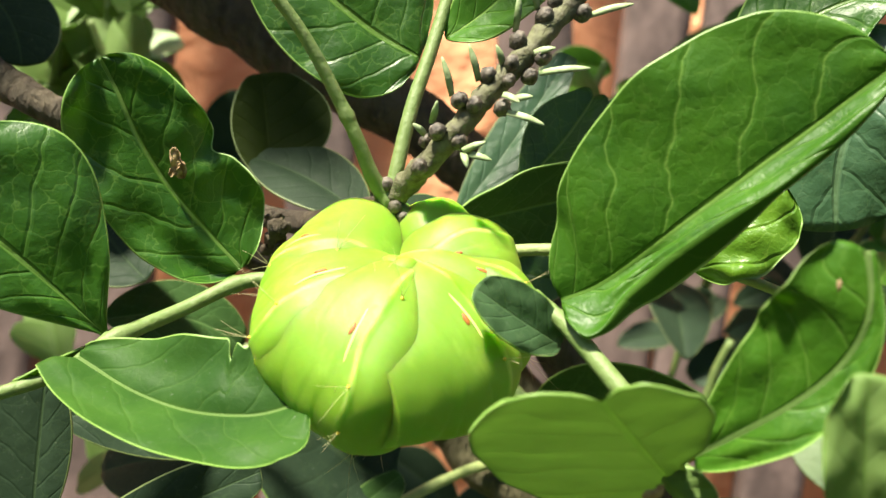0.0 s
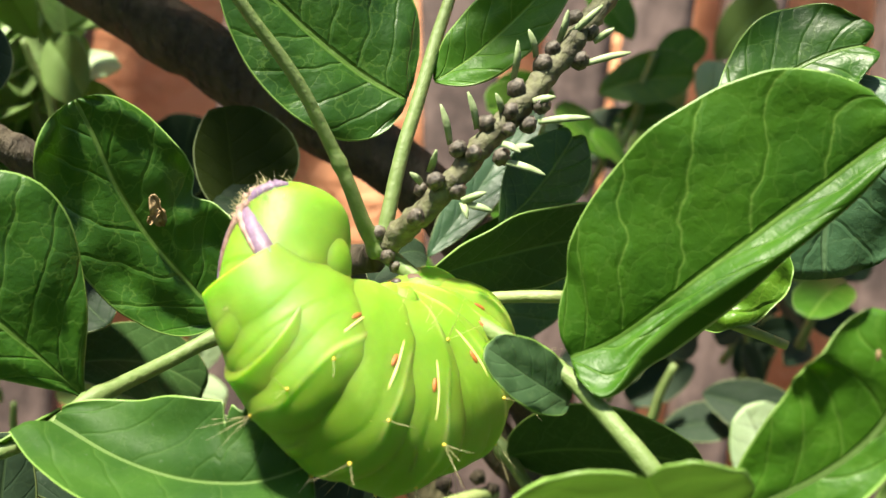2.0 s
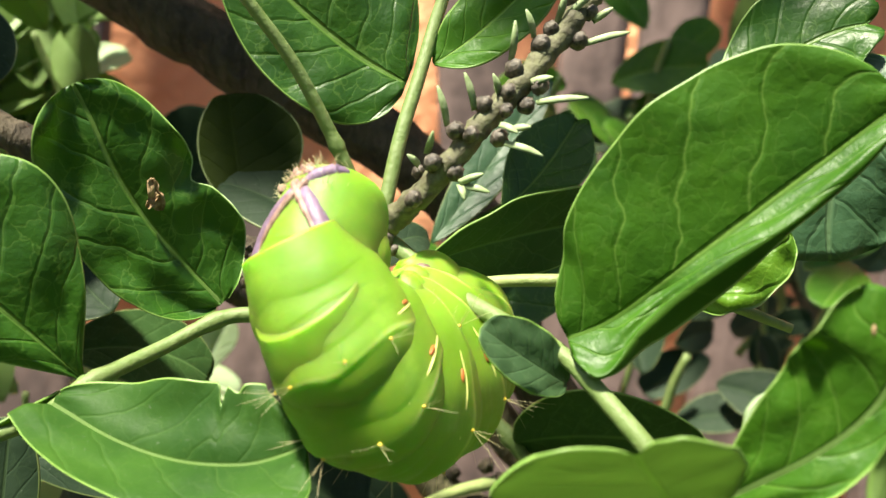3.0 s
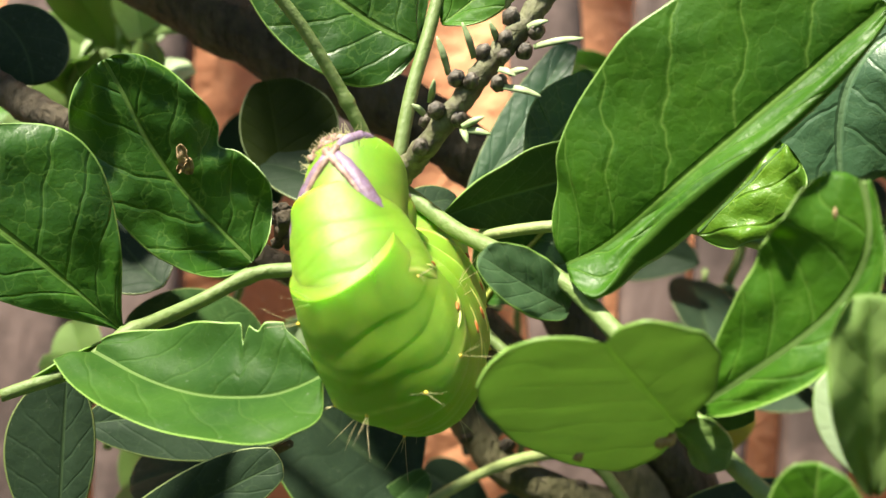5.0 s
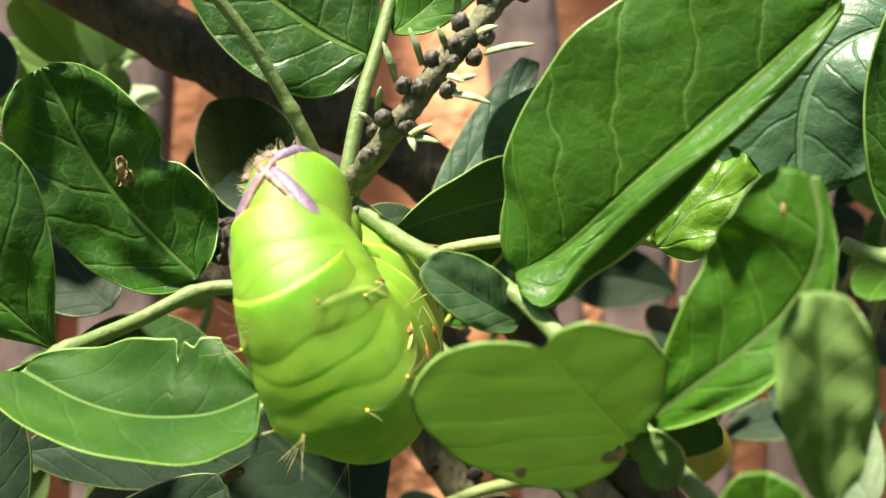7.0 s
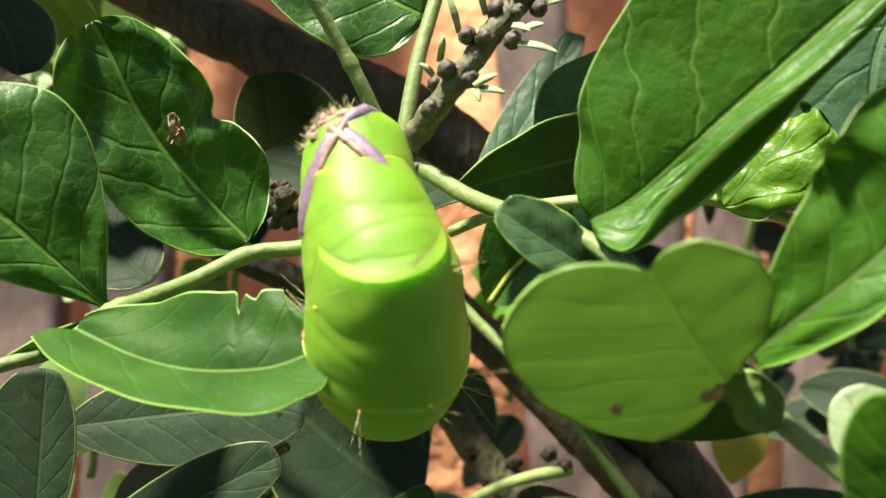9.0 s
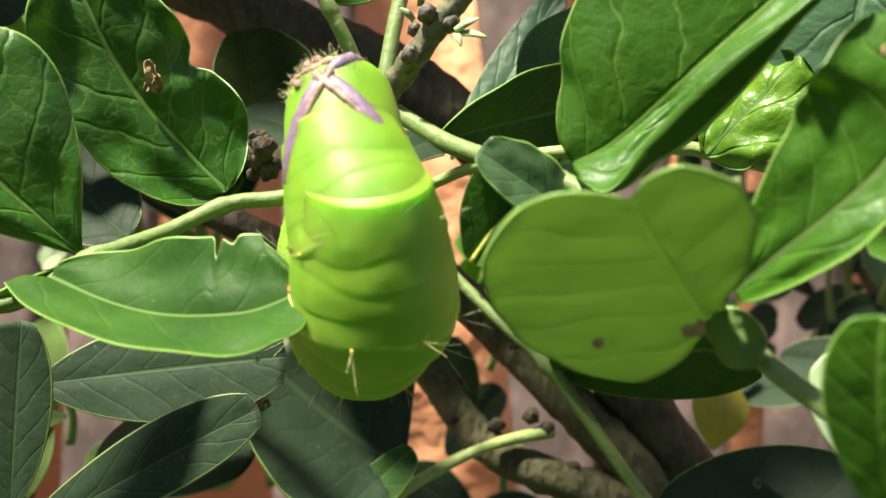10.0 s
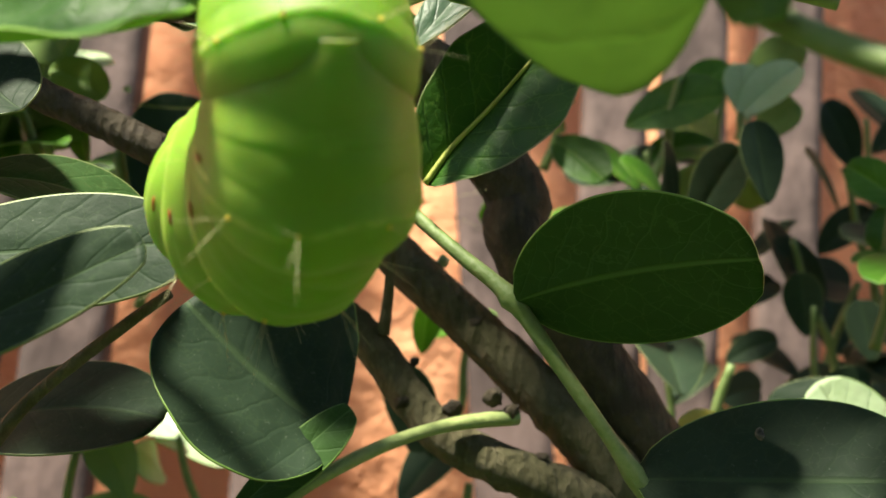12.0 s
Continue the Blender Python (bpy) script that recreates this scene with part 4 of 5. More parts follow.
for a, b in (((0.0020, 0.1081, 1.2213), (0.0006, 0.1069, 1.2252)), ((0.0047, 0.1081, 1.2231), (0.0037, 0.1069, 1.2253)), ((0.0089, 0.1081, 1.2226), (0.0145, 0.1069, 1.2234)), ((0.0081, 0.1081, 1.2248), (0.0104, 0.1069, 1.2254)), ((0.0059, 0.1092, 1.2273), (0.0060, 0.1081, 1.2315)),
             ((0.0083, 0.1092, 1.2300), (0.0071, 0.1081, 1.2328)), ((0.0144, 0.1104, 1.2299), (0.0193, 0.1092, 1.2314)), ((0.0110, 0.1104, 1.2320), (0.0117, 0.1092, 1.2356)), ((0.0152, 0.1104, 1.2325), (0.0172, 0.1092, 1.2340)), ((0.0120, 0.1104, 1.2327), (0.0157, 0.1092, 1.2365))):
    bract(a, b, 0.00037)
leaflet(shrub, (-0.0328, 0.1155, 1.2082), (-0.0331, 0.1149, 1.2099), (-0.0338, 0.1142, 1.2118), (0.1, -1, 0.35), 0.0011, 0.0008, 0.45, 0.5, 0.0, 20, 25, 0.0,
        bites=((1, 0.3, 0.4, 0.08), (-1, 0.65, 0.5, 0.1)), mats=[SCAR, SCAR, SCAR], wave=0.0005, seed=31.0, name="scar", label="dry brown feeding scar")
leaflet(shrub, (-0.0343, 0.1152, 1.2084), (-0.0338, 0.1149, 1.2092), (-0.0331, 0.1147, 1.2102), (0.1, -1, 0.35), 0.0005, 0.0006, 0.45, 0.5, 0.0, 20, 25, 0.0,
        mats=[SCAR, SCAR, SCAR], wave=0.0003, seed=32.0, name="scar", label="dry brown feeding scar")
bm = bmesh.new()
blob(bm, (0.0291, 0.0715, 1.2026), (0.0002, 0.0001, 0.0005), (0, 0, 1), 0.3, 8, 6)
part("scar", bm, SCAR, shrub, "small pale brown mark")
bm = bmesh.new()
blob(bm, (-0.0182, 0.0973, 1.1795), (0.00028, 0.00012, 0.00022), (0, 0, 1), 0.4, 10, 7)
part("speck", bm, BRACT, shrub, "small white fleck")
bm = bmesh.new()
blob(bm, (0.0476, 0.1513, 1.1561), (0.0006, 0.0003, 0.0008), (0, 0, 1), 0.4, 10, 7)
part("scar", bm, BUD, shrub, "small dark brown hole")

# ---------------------------------------------------------------- leaves farther behind
hedge = tagged(new("shrub"), "leafy green shrub behind, in dappled light", "shrub")
brng = random.Random(11)


def spray(centre, n, size, spread, mats):
    """A loose cluster of leaves round a short twig."""
    centre = Vector(centre)
    foot = centre + Vector((brng.uniform(-0.5, 0.5) * spread, 0.4 * spread, -1.3 * spread))
    st = stem("leaf_stalk", [foot, (foot + centre) * 0.5 + Vector((0.1 * spread, 0, 0)), centre, centre + (centre - foot) * 0.5], [size * 0.06, size * 0.05, size * 0.04], STEM, hedge, "", 8, 12)
    for k in range(n):
        b = centre + Vector([brng.uniform(-1, 1) * spread * q for q in (1, 0.7, 1)])
        d = Vector((brng.uniform(-1, 1), brng.uniform(-0.5, 0.5), brng.uniform(-0.5, 1))).normalized()
        ln = size * brng.uniform(0.7, 1.2)
        f = Vector((brng.uniform(-0.6, 0.6), -0.7, brng.uniform(0.0, 1.0)))
        leaflet(hedge, b, b + d * ln * 0.5 + Vector((0, 0, ln * 0.06)), b + d * ln, f, ln * 0.3, ln * 0.3, 0.55, 0.55, 0.0, 8, 8, mats=mats, seed=brng.uniform(0, 50))


FRESH = [LEAF_UNDER, LEAF_UNDER, LEAF_RIM]
GREEN = [LEAF_TOP, LEAF_UNDER, LEAF_RIM]
DULL = [LEAF_SHADED, LEAF_SHADED_UNDER, RIM_DULL]
SUN_PALE = [LEAF_SUN_PAINTED, LEAF_SUN_PAINTED, LEAF_RIM]
for c, n, size, spread, mats in (
        ((-0.0944, 0.2645, 1.2511), 5, 0.026, 0.012, FRESH), ((-0.0998, 0.2587, 1.2527), 5, 0.028, 0.014, FRESH), ((-0.0899, 0.2472, 1.2428), 5, 0.022, 0.010, FRESH), ((-0.1030, 0.2530, 1.2400), 3, 0.024, 0.012, SUN_PALE), ((-0.0869, 0.2553, 1.2464), 2, 0.026, 0.010, SUN_PALE), ((0.1732, 0.3967, 1.1962), 9, 0.034, 0.030, DULL), ((0.1913, 0.3967, 1.2635), 6, 0.028, 0.030, DULL), ((-0.1101, 0.2760, 1.2412), 4, 0.026, 0.014, GREEN), ((0.0946, 0.3450, 1.2667), 4, 0.034, 0.018, GREEN), ((0.0863, 0.3565, 1.2467), 4, 0.030, 0.016, DULL),
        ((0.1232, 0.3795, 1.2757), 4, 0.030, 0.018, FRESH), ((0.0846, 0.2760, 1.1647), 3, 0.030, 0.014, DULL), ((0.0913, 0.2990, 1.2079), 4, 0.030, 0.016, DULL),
        ((-0.0910, 0.2645, 1.2249), 6, 0.030, 0.020, GREEN), ((-0.0914, 0.2760, 1.2147), 4, 0.026, 0.014, SUN_PALE), ((-0.0644, 0.2530, 1.2111), 3, 0.030, 0.012, DULL), ((0.1018, 0.2990, 1.2483), 2, 0.024, 0.004, SUN_PALE),
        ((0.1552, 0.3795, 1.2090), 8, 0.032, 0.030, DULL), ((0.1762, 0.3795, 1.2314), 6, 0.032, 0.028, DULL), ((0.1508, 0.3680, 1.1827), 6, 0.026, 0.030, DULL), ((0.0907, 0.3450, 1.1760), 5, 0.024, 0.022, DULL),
        ((0.0865, 0.3450, 1.2437), 4, 0.026, 0.012, GREEN), ((0.0419, 0.3335, 1.2239), 3, 0.022, 0.010, GREEN), ((-0.0862, 0.2990, 1.1377), 7, 0.028, 0.026, FRESH), ((-0.0598, 0.3220, 1.1415), 4, 0.026, 0.018, SUN_PALE), ((0.0215, 0.3220, 1.1748), 3, 0.026, 0.014, GREEN),
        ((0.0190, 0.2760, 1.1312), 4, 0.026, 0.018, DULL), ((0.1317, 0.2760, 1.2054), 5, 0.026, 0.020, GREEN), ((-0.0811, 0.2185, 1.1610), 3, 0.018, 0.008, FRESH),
        ((0.0472, 0.2990, 1.2483), 3, 0.026, 0.012, GREEN), ((-0.0568, 0.2530, 1.1958), 3, 0.020, 0.010, FRESH), ((-0.1060, 0.2560, 1.2470), 6, 0.022, 0.014, SUN_PALE), ((-0.0960, 0.2600, 1.2400), 5, 0.020, 0.012, FRESH)):
    spray(c, n, size, spread, mats)

for hx, hy in ((0.13, 0.36), (-0.10, 0.28)):
    stem("trunk", [Vector((hx, hy, 1.03)), Vector((hx + 0.01, hy + 0.01, 0.7)), Vector((hx - 0.01, hy + 0.02, 0.3)), Vector((hx, hy + 0.02, -0.03))], [0.004, 0.006, 0.008, 0.011], BARK, hedge, "brown woody stem", 12, 40, rough=0.12)

# unseen leaves added overhead as the shrub's crown, to shade what lies behind
def crown(name, lo, hi, count, size, seed, gaps=()):
    r = random.Random(seed)
    verts, faces = [], []
    for k in range(count):
        c = Vector([r.uniform(lo[q], hi[q]) for q in range(3)])
        t = Vector((r.uniform(-1, 1), r.uniform(-1, 1), r.uniform(-0.4, 0.4))).normalized()
        if any((c - g - sun_dir * (c - g).dot(sun_dir)).length < w for g, w in gaps):
            continue
        n = Vector((r.uniform(-0.6, 0.6), r.uniform(-0.6, 0.6), 1)).normalized()
        w = n.cross(t).normalized()
        ln = size * r.uniform(0.7, 1.2)
        o = len(verts)
        for a, b, z in ((0, 0, 0), (0.3, 0.28, 0.05), (0.65, 0.32, 0.06), (0.95, 0.15, 0.0), (0.95, -0.15, 0.0), (0.65, -0.32, 0.06), (0.3, -0.28, 0.05), (0.5, 0.0, -0.03)):
            verts.append(c + t * ln * a + w * ln * b + n * ln * z)
        for a, b in ((0, 1), (1, 2), (2, 3), (3, 4), (4, 5), (5, 6), (6, 0)):
            faces.append((o + a, o + b, o + 7))
    me = bpy.data.meshes.new(name)
    me.from_pydata(verts, [], faces)
    me.materials.append(LEAF_SHADED_UNDER)
    return tagged(new(name, me), "unseen leaves added to cut sun and bounced light", "foliage", kind="stuff")


crown("foliage", (-0.33, 0.140, 1.29), (0.13, 0.20, 1.40), 190, 0.045, 5, ((Vector((-0.0973, 0.2645, 1.2495)), 0.05), (Vector((0.1015, 0.2415, 1.1550)), 0.042), (Vector((0.0697, 0.2420, 1.1535)), 0.024), (Vector((0.1530, 0.2587, 1.1617)), 0.03), (Vector((-0.0929, 0.2702, 1.2221)), 0.04), (Vector((-0.0196, 0.1690, 1.1641)), 0.012)))
crown("foliage", (0.0, 0.20, 1.40), (0.24, 0.38, 1.52), 110, 0.055, 8, ((Vector((0.1015, 0.2415, 1.1550)), 0.038), (Vector((0.0697, 0.2420, 1.1535)), 0.024), (Vector((0.1530, 0.2587, 1.1617)), 0.03)))
crown("foliage", (-0.008, 0.103, 1.29), (0.092, 0.131, 1.36), 40, 0.036, 6, ((Vector((0.1530, 0.2587, 1.1617)), 0.03), (Vector((0.0697, 0.2420, 1.1535)), 0.024)))

# unseen leaves added lower down, cut the light bounced from the soil
crown("foliage", (-0.40, -0.15, 0.85), (0.40, 0.36, 1.05), 700, 0.06, 12)

# small unseen cluster added on the sun's line to shade the olive leaf
spot = Vector((-0.0245, 0.1650, 1.2220)) + sun_dir * 0.13
crown("foliage", tuple(spot - Vector((0.012, 0.006, 0.006))), tuple(spot + Vector((0.004, 0.006, 0.006))), 10, 0.014, 9)

# ---------------------------------------------------------------- the caterpillar
caterpillar = tagged(new("caterpillar"), "fat bright green caterpillar with a purple-edged tail, gripping a stalk", "caterpillar")
SEGS = 8
R0 = 0.0081
TALL = 1.14       # the body is deeper than it is wide
HALF = 0.0092


def seg_size(i):
    """Radius and half length of ring i, counted from the tail."""
    k = float(np.interp(i / (SEGS - 1), (0, 0.06, 0.15, 0.3, 0.5, 0.7, 0.85, 0.94, 1), (0.76, 0.84, 0.93, 1.0, 1.03, 1.0, 0.92, 0.80, 0.60)))
    return R0 * k, HALF * (1.12 if i == 0 else 0.75 + 0.25 * k)


def past_edge(i, s, g):
    """How far a place lies past the scalloped skirt edge of ring i, and that edge."""
    z = math.sin(g)
    s -= (0.10 * (z - 0.5) + 0.015 * math.cos(5 * g + i) + 0.12 * noise.noise(Vector((math.cos(g) * 1.6, z * 1.6, i * 5.3)))) * max(0.0, 1 - s * s)
    edge = 0.36 + 0.05 * math.cos(4 * g + i) * max(0.0, z)
    return s - edge, edge


def skin_radius(i, s, g):
    """How far the skin of ring i stands from its axis: s along it (-1..1), g round from the side over the back."""
    r, h = seg_size(i)
    z = math.sin(g)
    s0 = s
    over, edge = past_edge(i, s, g)
    s = over + edge
    if s < edge:
        k = 1 - (0.25, 0.28, 0.29, 0.30)[min(i, 3)] * ((edge - s) / 1.36) ** 1.6
    else:
        d = (s - edge) / (1 - edge)
        k = max(0.06, (1 - d ** 2.2)) ** 0.45 - 0.032 * (1 - math.exp(-d / 0.05))
    for lip, deep in ((-0.50, 0.010), (-0.24, 0.012), (0.06, 0.012)):
        d = s - lip - 0.05 * math.cos(3 * g + 2 * i + lip * 9)
        if d > 0:
            k -= deep * math.exp(-d / 0.12) * min(1.0, d / 0.02) * max(0.0, min(1.0, z + 0.5))
    k += 0.006 * math.cos(s * 11.0 + 2.0 * z) * z
    if i == 0 and s0 < 0:
        k = 0.97 * (1 - (0.17 - 0.07 * math.cos(g)) * abs(s0) ** 1.4) * math.sqrt(max(0.04, 1 - abs(s0) ** 8))
    if i:
        for g0 in (0.37 * math.pi, 0.63 * math.pi, 0.17 * math.pi, 0.83 * math.pi, -0.2 * math.pi, 1.2 * math.pi):
            k += 0.009 * math.exp(-((g - g0) / 0.20) ** 2) * math.exp(-((s0 - 0.3) / 0.25) ** 2)
    if z < 0:
        k *= 1 + (0.26 if 1 < i < 6 else -0.1) * z * z * math.exp(-(s0 / 0.6) ** 2)
    return r * k


def ring_mesh(i):
    """One body ring: local x towards the head, local z towards the back."""
    r, h = seg_size(i)
    bm = bmesh.new()
    nx, na = 84, 72
    rows = []
    lay = bm.verts.layers.float.new("past_edge")
    for a in range(nx + 1):
        s = -1 + 2 * a / nx
        row = []
        for b in range(na):
            g = 2 * math.pi * b / na
            if g > 1.5 * math.pi:
                g -= 2 * math.pi
            y, z = math.cos(g), math.sin(g)
            q = skin_radius(i, s, g) * (1 + 0.014 * noise.noise(Vector((s * 4, y * 2.5 + i * 3, z * 2.5))))
            v = bm.verts.new((s * h, y * q, z * q * TALL))
            v[lay] = 1.0 + past_edge(i, s, g)[0]
            row.append(v)
        rows.append(row)
    for a in range(nx):
        for b in range(na):
            bm.faces.new((rows[a][b], rows[a][(b + 1) % na], rows[a + 1][(b + 1) % na], rows[a + 1][b]))
    bm.faces.new(rows[0][::-1])
    bm.faces.new(rows[-1])
    bmesh.ops.recalc_face_normals(bm, faces=bm.faces)
    return bm


def on_skin(i, s, g, lift=0.0):
    """A place on ring i: s along it (-1..1), g degrees round from the side over the back."""
    r, h = seg_size(i)
    g = radians(g)
    rr = skin_radius(i, s, g) + lift
    return Vector((s * h, math.cos(g) * rr, math.sin(g) * rr * TALL))


rng = random.Random(7)
rings = []
for i in range(SEGS):
    ring = part("body_ring", ring_mesh(i), SKIN, caterpillar)
    rings.append(ring)
    if i in (0, SEGS - 1):
        continue
    for sgn in (0, 1):
        mirror = (lambda g: g) if sgn == 0 else (lambda g: 180 - g)
        # orange breathing hole and pale slanting line
        bm = bmesh.new()
        c = on_skin(i, 0.1, mirror(-2), 0.0)
        blob(bm, c, (0.00028, 0.00022, 0.00075), on_skin(i, 0.1, mirror(8)) - on_skin(i, 0.1, mirror(-10)), segs=8, rings=6)
        part("spiracle", bm, SPIRACLE, ring, "small orange oval spot")
        if 0 < i < 5:
            bm = bmesh.new()
            tube(bm, [on_skin(i, 0.10 + 0.12 * q, mirror(-32 + 70 * q), -0.00006) for q in (0, 0.3, 0.6, 1)], [0.00006, 0.00015, 0.00015, 0.00008], 6, 16)
            part("side_line", bm, SKIN_LINE, ring, "pale yellow slanting line")
        for g in ((67, 31, -36) if i < 4 else (67, 31) if i < 6 else ()):
            bm = bmesh.new()
            c = on_skin(i, 0.36, mirror(g))
            nrm = Vector((0, c.y, c.z)).normalized()
            blob(bm, c, (0.00022, 0.00022, 0.00022), nrm, segs=7, rings=5)
            part("tubercle", bm, TUBERCLE, ring)
            bm = bmesh.new()
            for k in range(3):
                d = (nrm + Vector((rng.uniform(-0.6, 0.6), rng.uniform(-0.5, 0.5), rng.uniform(-0.5, 0.5)))).normalized()
                ln = rng.uniform(0.0020, 0.0058)
                tube(bm, [c, c + d * ln * 0.5 + nrm * 0.0002, c + d * ln], [0.000028, 0.00002, 0.000008], 4, 4)
            part("bristle", bm, HAIR, ring)

# stubby gripping legs on the belly, small jointed ones behind the head
for i in (2, 3, 4, 5, 6, 7):
    r, h = seg_size(i)
    for sgn in (1, -1):
        bm = bmesh.new()
        if i < 6:
            tube(bm, [(0, sgn * r * 0.38, -r * 0.9), (0.0003, sgn * r * 0.36, -r * 1.2), (0, sgn * r * 0.26, -r * 1.36)], [0.0021, 0.0018, 0.0015, 0.0010], 12, 10, rough=0.05)
            part("proleg", bm, SKIN, rings[i])
        else:
            tube(bm, [(0, sgn * r * 0.35, -r * 0.7), (0.0006, sgn * r * 0.34, -r * 1.0), (0.0012, sgn * r * 0.2, -r * 1.25)], [0.0009, 0.0007, 0.0003], 8, 8)
            part("front_leg", bm, HEAD_SKIN, rings[i], "small brown leg")
# tail: purple V with brown inner edges, a short third band, a tousled rosy crown and its fringe
APEX = 98
for sgn in (1, -1):
    path = ((-0.62, 0), (-0.40, 17), (-0.14, 35), (0.10, 50), (0.26, 60))
    bm = bmesh.new()
    tube(bm, [on_skin(0, a, APEX + sgn * g, -0.00052) for a, g in path], [0.00075, 0.00098, 0.00112, 0.00118, 0.00095], 14, 24, rough=0.06)
    part("tail_band", bm, PURPLE, rings[0], "slanting purple band")
    bm = bmesh.new()
    tube(bm, [on_skin(0, a, APEX + sgn * (g - 8), 0.00002) for a, g in path[:4]], [0.00050, 0.00042, 0.00030, 0.00014], 8, 20, rough=0.25)
    part("band_edge", bm, ROSY, rings[0], "thin brown edge of the band")
bm = bmesh.new()
tube(bm, [on_skin(0, a, g, -0.0003) for a, g in ((-0.60, 96), (-0.72, 80), (-0.80, 64), (-0.82, 48))], [0.0005, 0.0008, 0.0008, 0.0004], 10, 16, rough=0.15)
part("tail_band", bm, PURPLE, rings[0], "short purple-brown rim piece")
for sgn in (1, -1):
    bm = bmesh.new()
    blob(bm, (-0.0014, sgn * 0.0036, -0.0014), (0.0028, 0.0030, 0.0042), (1, 0, 0), 0.05, 20, 14)
    part("clasper", bm, SKIN, rings[0], "rounded rear gripping lobe")
bm = bmesh.new()
for k in range(16):
    blob(bm, on_skin(0, rng.uniform(-0.88, -0.60), rng.uniform(86, 138), rng.uniform(-0.0005, 0.0000)), (0.00050, 0.00042, 0.00060), (rng.uniform(-1, 1), rng.uniform(-1, 1), 1), 0.6, 12, 8)
tube(bm, [on_skin(0, -0.74, g, -0.0002) for g in (96, 110, 128, 146, 165)], [0.0003, 0.0005, 0.0005, 0.0002], 8, 28, rough=0.4)
part("tail_rim", bm, ROSY, rings[0], "tousled rosy brown crown")
bm = bmesh.new()
for k in range(200):
    g = rng.gauss(112, 24)
    c = on_skin(0, rng.uniform(-0.95, -0.55), g, -0.0003)
    d = Vector((rng.uniform(-1, 0.3), c.y * 90 + rng.uniform(-0.8, 0.8), c.z * 90 + rng.uniform(-0.6, 0.6))).normalized()
    ln = rng.uniform(0.0006, 0.0017)
    tube(bm, [c, c + d * ln * 0.6, c + d * ln + Vector((rng.uniform(-1, 1), rng.uniform(-1, 1), 0)) * 0.0002], [0.000028, 0.000022, 0.00001], 4, 3)
part("fringe", bm, HAIR, rings[0], "short pale hairs")
# head
bm = bmesh.new()
for sgn in (1, -1):
    blob(bm, (0.0050, sgn * 0.0012, -0.0010), (0.0026, 0.0021, 0.0029), (1, 0, 0.2), 0.05, 18, 12)
    blob(bm, (0.0074, sgn * 0.0007, -0.0022), (0.0008, 0.0007, 0.0008), (1, 0, -0.3), 0.1, 10, 8)
    for k in range(5):
        blob(bm, (0.0062, sgn * (0.0026 - 0.0002 * k), -0.0022 + 0.0004 * k), (0.00016, 0.00016, 0.00012), (1, sgn, 0), 0.0, 6, 5)
part("head", bm, HEAD_SKIN, rings[SEGS - 1], "brown head with dark stripes")


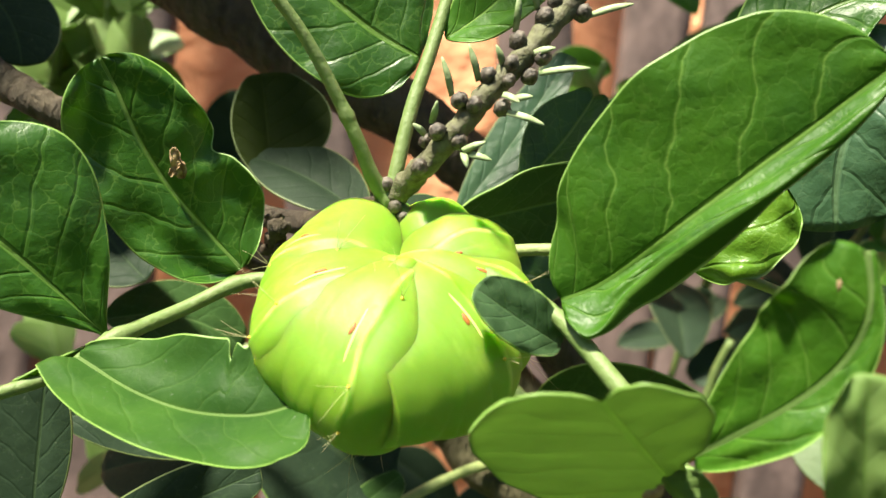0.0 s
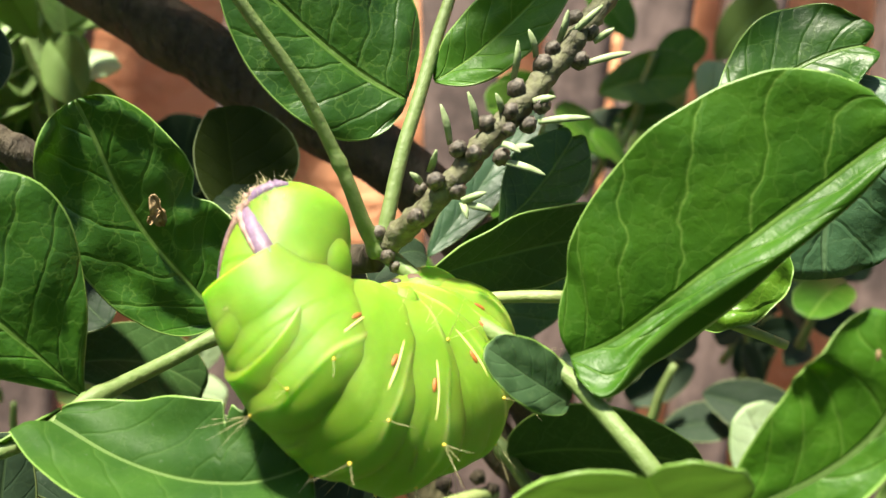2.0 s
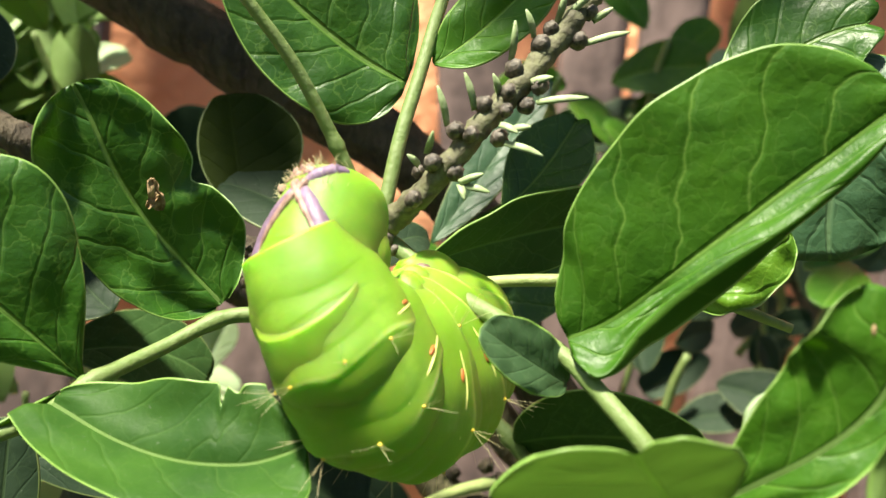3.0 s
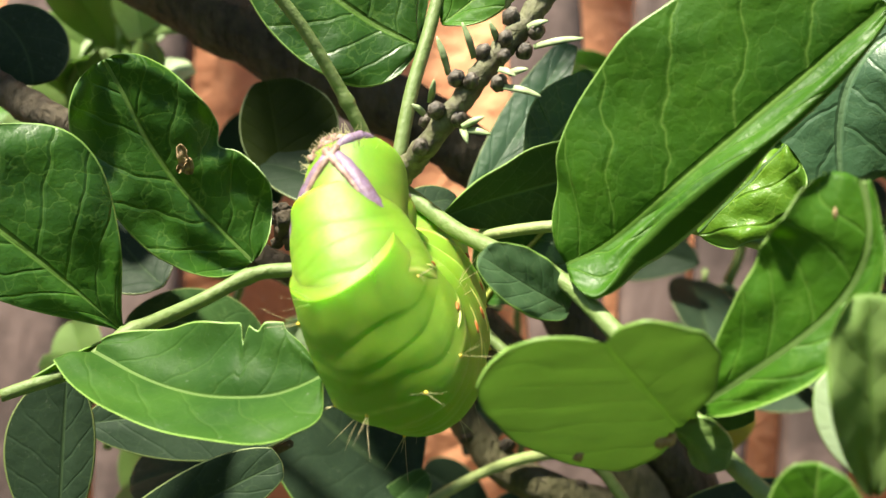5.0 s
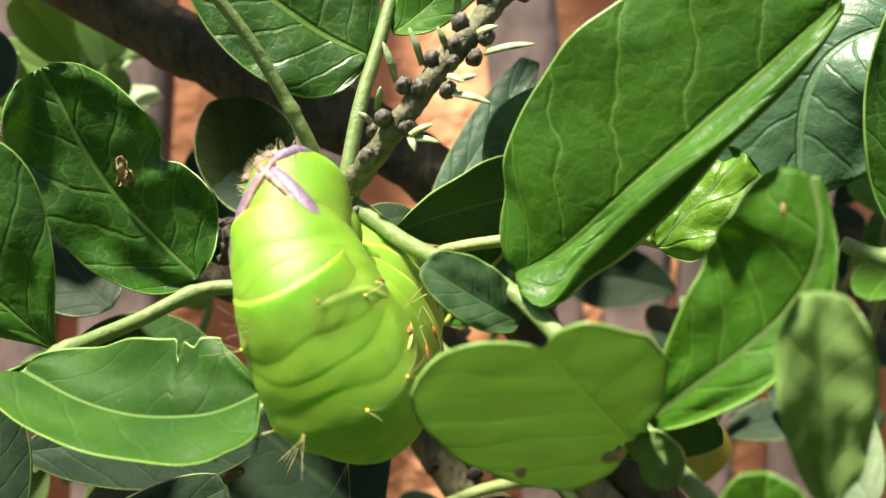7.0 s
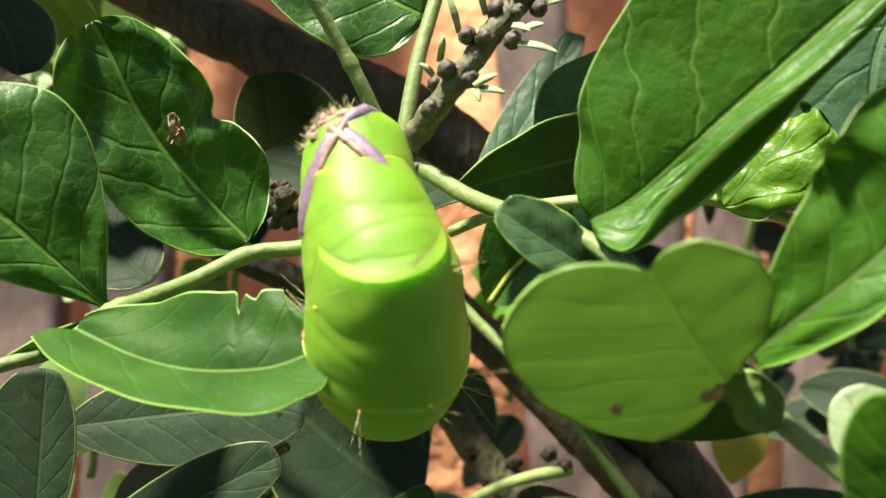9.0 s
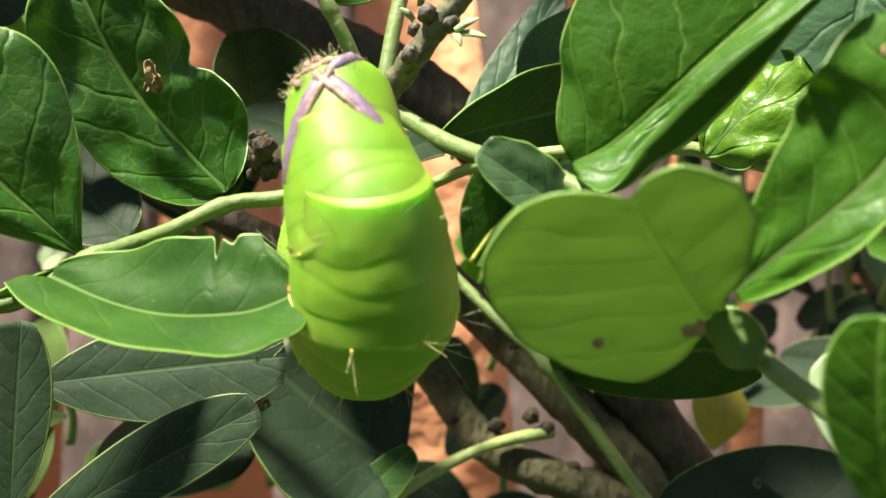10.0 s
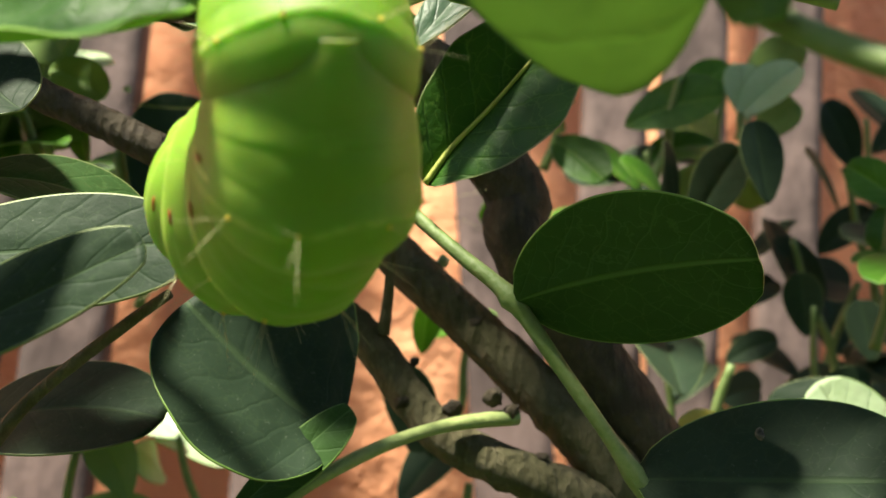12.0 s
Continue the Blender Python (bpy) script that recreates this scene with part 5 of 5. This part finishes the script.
def motions():
    """The caterpillar's body line, tail to head, at each time; every ring follows it."""
    keys = [
        (0, 0.3, [(-0.0067, 0.1206, 1.2009), (-0.0114, 0.1138, 1.1998), (-0.0131, 0.1058, 1.1940), (-0.0089, 0.1000, 1.1901), (-0.0018, 0.1012, 1.1902), (0.0022, 0.1092, 1.1946), (-0.0012, 0.1138, 1.2015)]),
        (0.5, 0.3, [(-0.0075, 0.1196, 1.2024), (-0.0118, 0.1138, 1.2002), (-0.0131, 0.1058, 1.1945), (-0.0089, 0.1000, 1.1905), (-0.0028, 0.1012, 1.1904), (0.0013, 0.1092, 1.1946), (-0.0020, 0.1138, 1.2016)]),
        (1, 0.35, [(-0.0146, 0.1135, 1.2030), (-0.0161, 0.1069, 1.1980), (-0.0115, 0.1000, 1.1926), (-0.0060, 0.0989, 1.1897), (-0.0012, 0.1035, 1.1898), (0.0009, 0.1104, 1.1944), (-0.0014, 0.1127, 1.1993)]),
        (1.5, 0.45, [(-0.0128, 0.1025, 1.2056), (-0.0163, 0.1000, 1.2014), (-0.0142, 0.0978, 1.1956), (-0.0085, 0.0989, 1.1914), (-0.0026, 0.1035, 1.1918), (0.0006, 0.1104, 1.1963), (-0.0015, 0.1127, 1.1999)]),
        (2, 0.5, [(-0.0149, 0.1020, 1.2090), (-0.0174, 0.0989, 1.2032), (-0.0143, 0.0966, 1.1970), (-0.0081, 0.0989, 1.1925), (-0.0027, 0.1035, 1.1927), (0.0005, 0.1115, 1.1961), (-0.0014, 0.1127, 1.1994)]),
        (2.5, 0.55, [(-0.0124, 0.1016, 1.2088), (-0.0155, 0.0989, 1.2031), (-0.0132, 0.0966, 1.1971), (-0.0076, 0.0989, 1.1923), (-0.0022, 0.1035, 1.1925), (0.0008, 0.1115, 1.1955), (-0.0013, 0.1127, 1.1990)]),
        (3, 0.7, [(-0.0108, 0.1003, 1.2094), (-0.0134, 0.0978, 1.2032), (-0.0114, 0.0954, 1.1979), (-0.0073, 0.0978, 1.1921), (-0.0023, 0.1046, 1.1917), (0.0011, 0.1127, 1.1950), (-0.0010, 0.1127, 1.1991)]),
        (5, 1, [(-0.0093, 0.1020, 1.2073), (-0.0107, 0.0988, 1.2014), (-0.0089, 0.0955, 1.1949), (-0.0069, 0.0958, 1.1905), (-0.0050, 0.1025, 1.1884), (-0.0042, 0.1130, 1.1920), (-0.0063, 0.1173, 1.2000)]),
        (5.5, 1, [(-0.0096, 0.1020, 1.2068), (-0.0107, 0.0988, 1.2008), (-0.0087, 0.0955, 1.1938), (-0.0065, 0.0958, 1.1890), (-0.0049, 0.1025, 1.1874), (-0.0038, 0.1130, 1.1915), (-0.0058, 0.1173, 1.1994)]),
        (6, 1, [(-0.0093, 0.1020, 1.2067), (-0.0103, 0.0988, 1.2011), (-0.0084, 0.0955, 1.1943), (-0.0063, 0.0958, 1.1890), (-0.0050, 0.1025, 1.1875), (-0.0038, 0.1130, 1.1914), (-0.0054, 0.1173, 1.1998)]),
        (7, 1, [(-0.0091, 0.1020, 1.2061), (-0.0104, 0.0988, 1.2009), (-0.0083, 0.0955, 1.1944), (-0.0060, 0.0958, 1.1892), (-0.0048, 0.1025, 1.1876), (-0.0037, 0.1130, 1.1919), (-0.0058, 0.1173, 1.2004)]),
        (9, 1, [(-0.0100, 0.1015, 1.2051), (-0.0105, 0.0990, 1.1994), (-0.0084, 0.0966, 1.1927), (-0.0080, 0.0975, 1.1878), (-0.0084, 0.1040, 1.1857), (-0.0101, 0.1145, 1.1892), (-0.0112, 0.1184, 1.1963)]),
        (9.5, 1, [(-0.0101, 0.1015, 1.2040), (-0.0104, 0.0990, 1.1983), (-0.0084, 0.0966, 1.1915), (-0.0079, 0.0975, 1.1866), (-0.0085, 0.1040, 1.1847), (-0.0106, 0.1145, 1.1882), (-0.0117, 0.1184, 1.1956)]),
        (10, 1, [(-0.0097, 0.1015, 1.2045), (-0.0100, 0.0990, 1.1987), (-0.0079, 0.0966, 1.1916), (-0.0073, 0.0975, 1.1867), (-0.0085, 0.1040, 1.1845), (-0.0111, 0.1145, 1.1881), (-0.0119, 0.1184, 1.1951)]),
        (10.5, 1, [(-0.0101, 0.1015, 1.2033), (-0.0108, 0.0990, 1.1974), (-0.0086, 0.0966, 1.1902), (-0.0081, 0.0975, 1.1848), (-0.0095, 0.1040, 1.1827), (-0.0122, 0.1145, 1.1863), (-0.0132, 0.1184, 1.1935)]),
        (11, 1, [(-0.0090, 0.1015, 1.2036), (-0.0097, 0.0990, 1.1977), (-0.0070, 0.0966, 1.1897), (-0.0064, 0.0975, 1.1846), (-0.0081, 0.1040, 1.1827), (-0.0125, 0.1145, 1.1857), (-0.0136, 0.1184, 1.1930)]),
        (11.5, 1, [(-0.0099, 0.1000, 1.2031), (-0.0103, 0.0982, 1.1971), (-0.0073, 0.0966, 1.1879), (-0.0062, 0.1000, 1.1821), (-0.0082, 0.1072, 1.1801), (-0.0127, 0.1155, 1.1823), (-0.0154, 0.1190, 1.1877)]),
        (12, 1, [(-0.0070, 0.1000, 1.2028), (-0.0066, 0.0982, 1.1921), (-0.0052, 0.0966, 1.1814), (-0.0052, 0.1000, 1.1749), (-0.0074, 0.1072, 1.1734), (-0.0128, 0.1155, 1.1751), (-0.0159, 0.1190, 1.1797)]),
    ]
    rows = [[] for _ in range(SEGS)]
    for t, facing, pts in keys:
        line = spline(pts, 96)
        run = [0.0]
        for a, b in zip(line, line[1:]):
            run.append(run[-1] + (b - a).length)
        centre = sum((Vector(p) for p in pts), Vector()) / len(pts)
        for i in range(SEGS):
            want = 0.0068 if i == 0 else 0.0068 + 0.0062 + (run[-1] - 0.0068 - 0.0062 - 0.002) * (0, 0.17, 0.36, 0.56, 0.75, 0.90, 1)[i - 1]
            j = min(range(97), key=lambda k: abs(run[k] - want))
            p = line[j]
            tx = (line[min(j + 5, 96)] - line[max(j - 5, 0)]).normalized()
            up = p - centre
            up.y *= facing
            up.y -= 0.010 * max(0.0, 1 - i / 3) * min(1.0, max(0.0, (t - 1.0) / 2))
            up.y += 0.022 * max(0.0, 1 - i / 2) * max(0.0, 1 - t / 1.3)
            up = (up - tx * up.dot(tx)).normalized()
            ty = up.cross(tx)
            rows[i].append((t, Matrix(((tx.x, ty.x, up.x, p.x), (tx.y, ty.y, up.y, p.y), (tx.z, ty.z, up.z, p.z), (0, 0, 0, 1)))))
    for ring, rr in zip(rings, rows):
        walk(ring, rr)


motions()
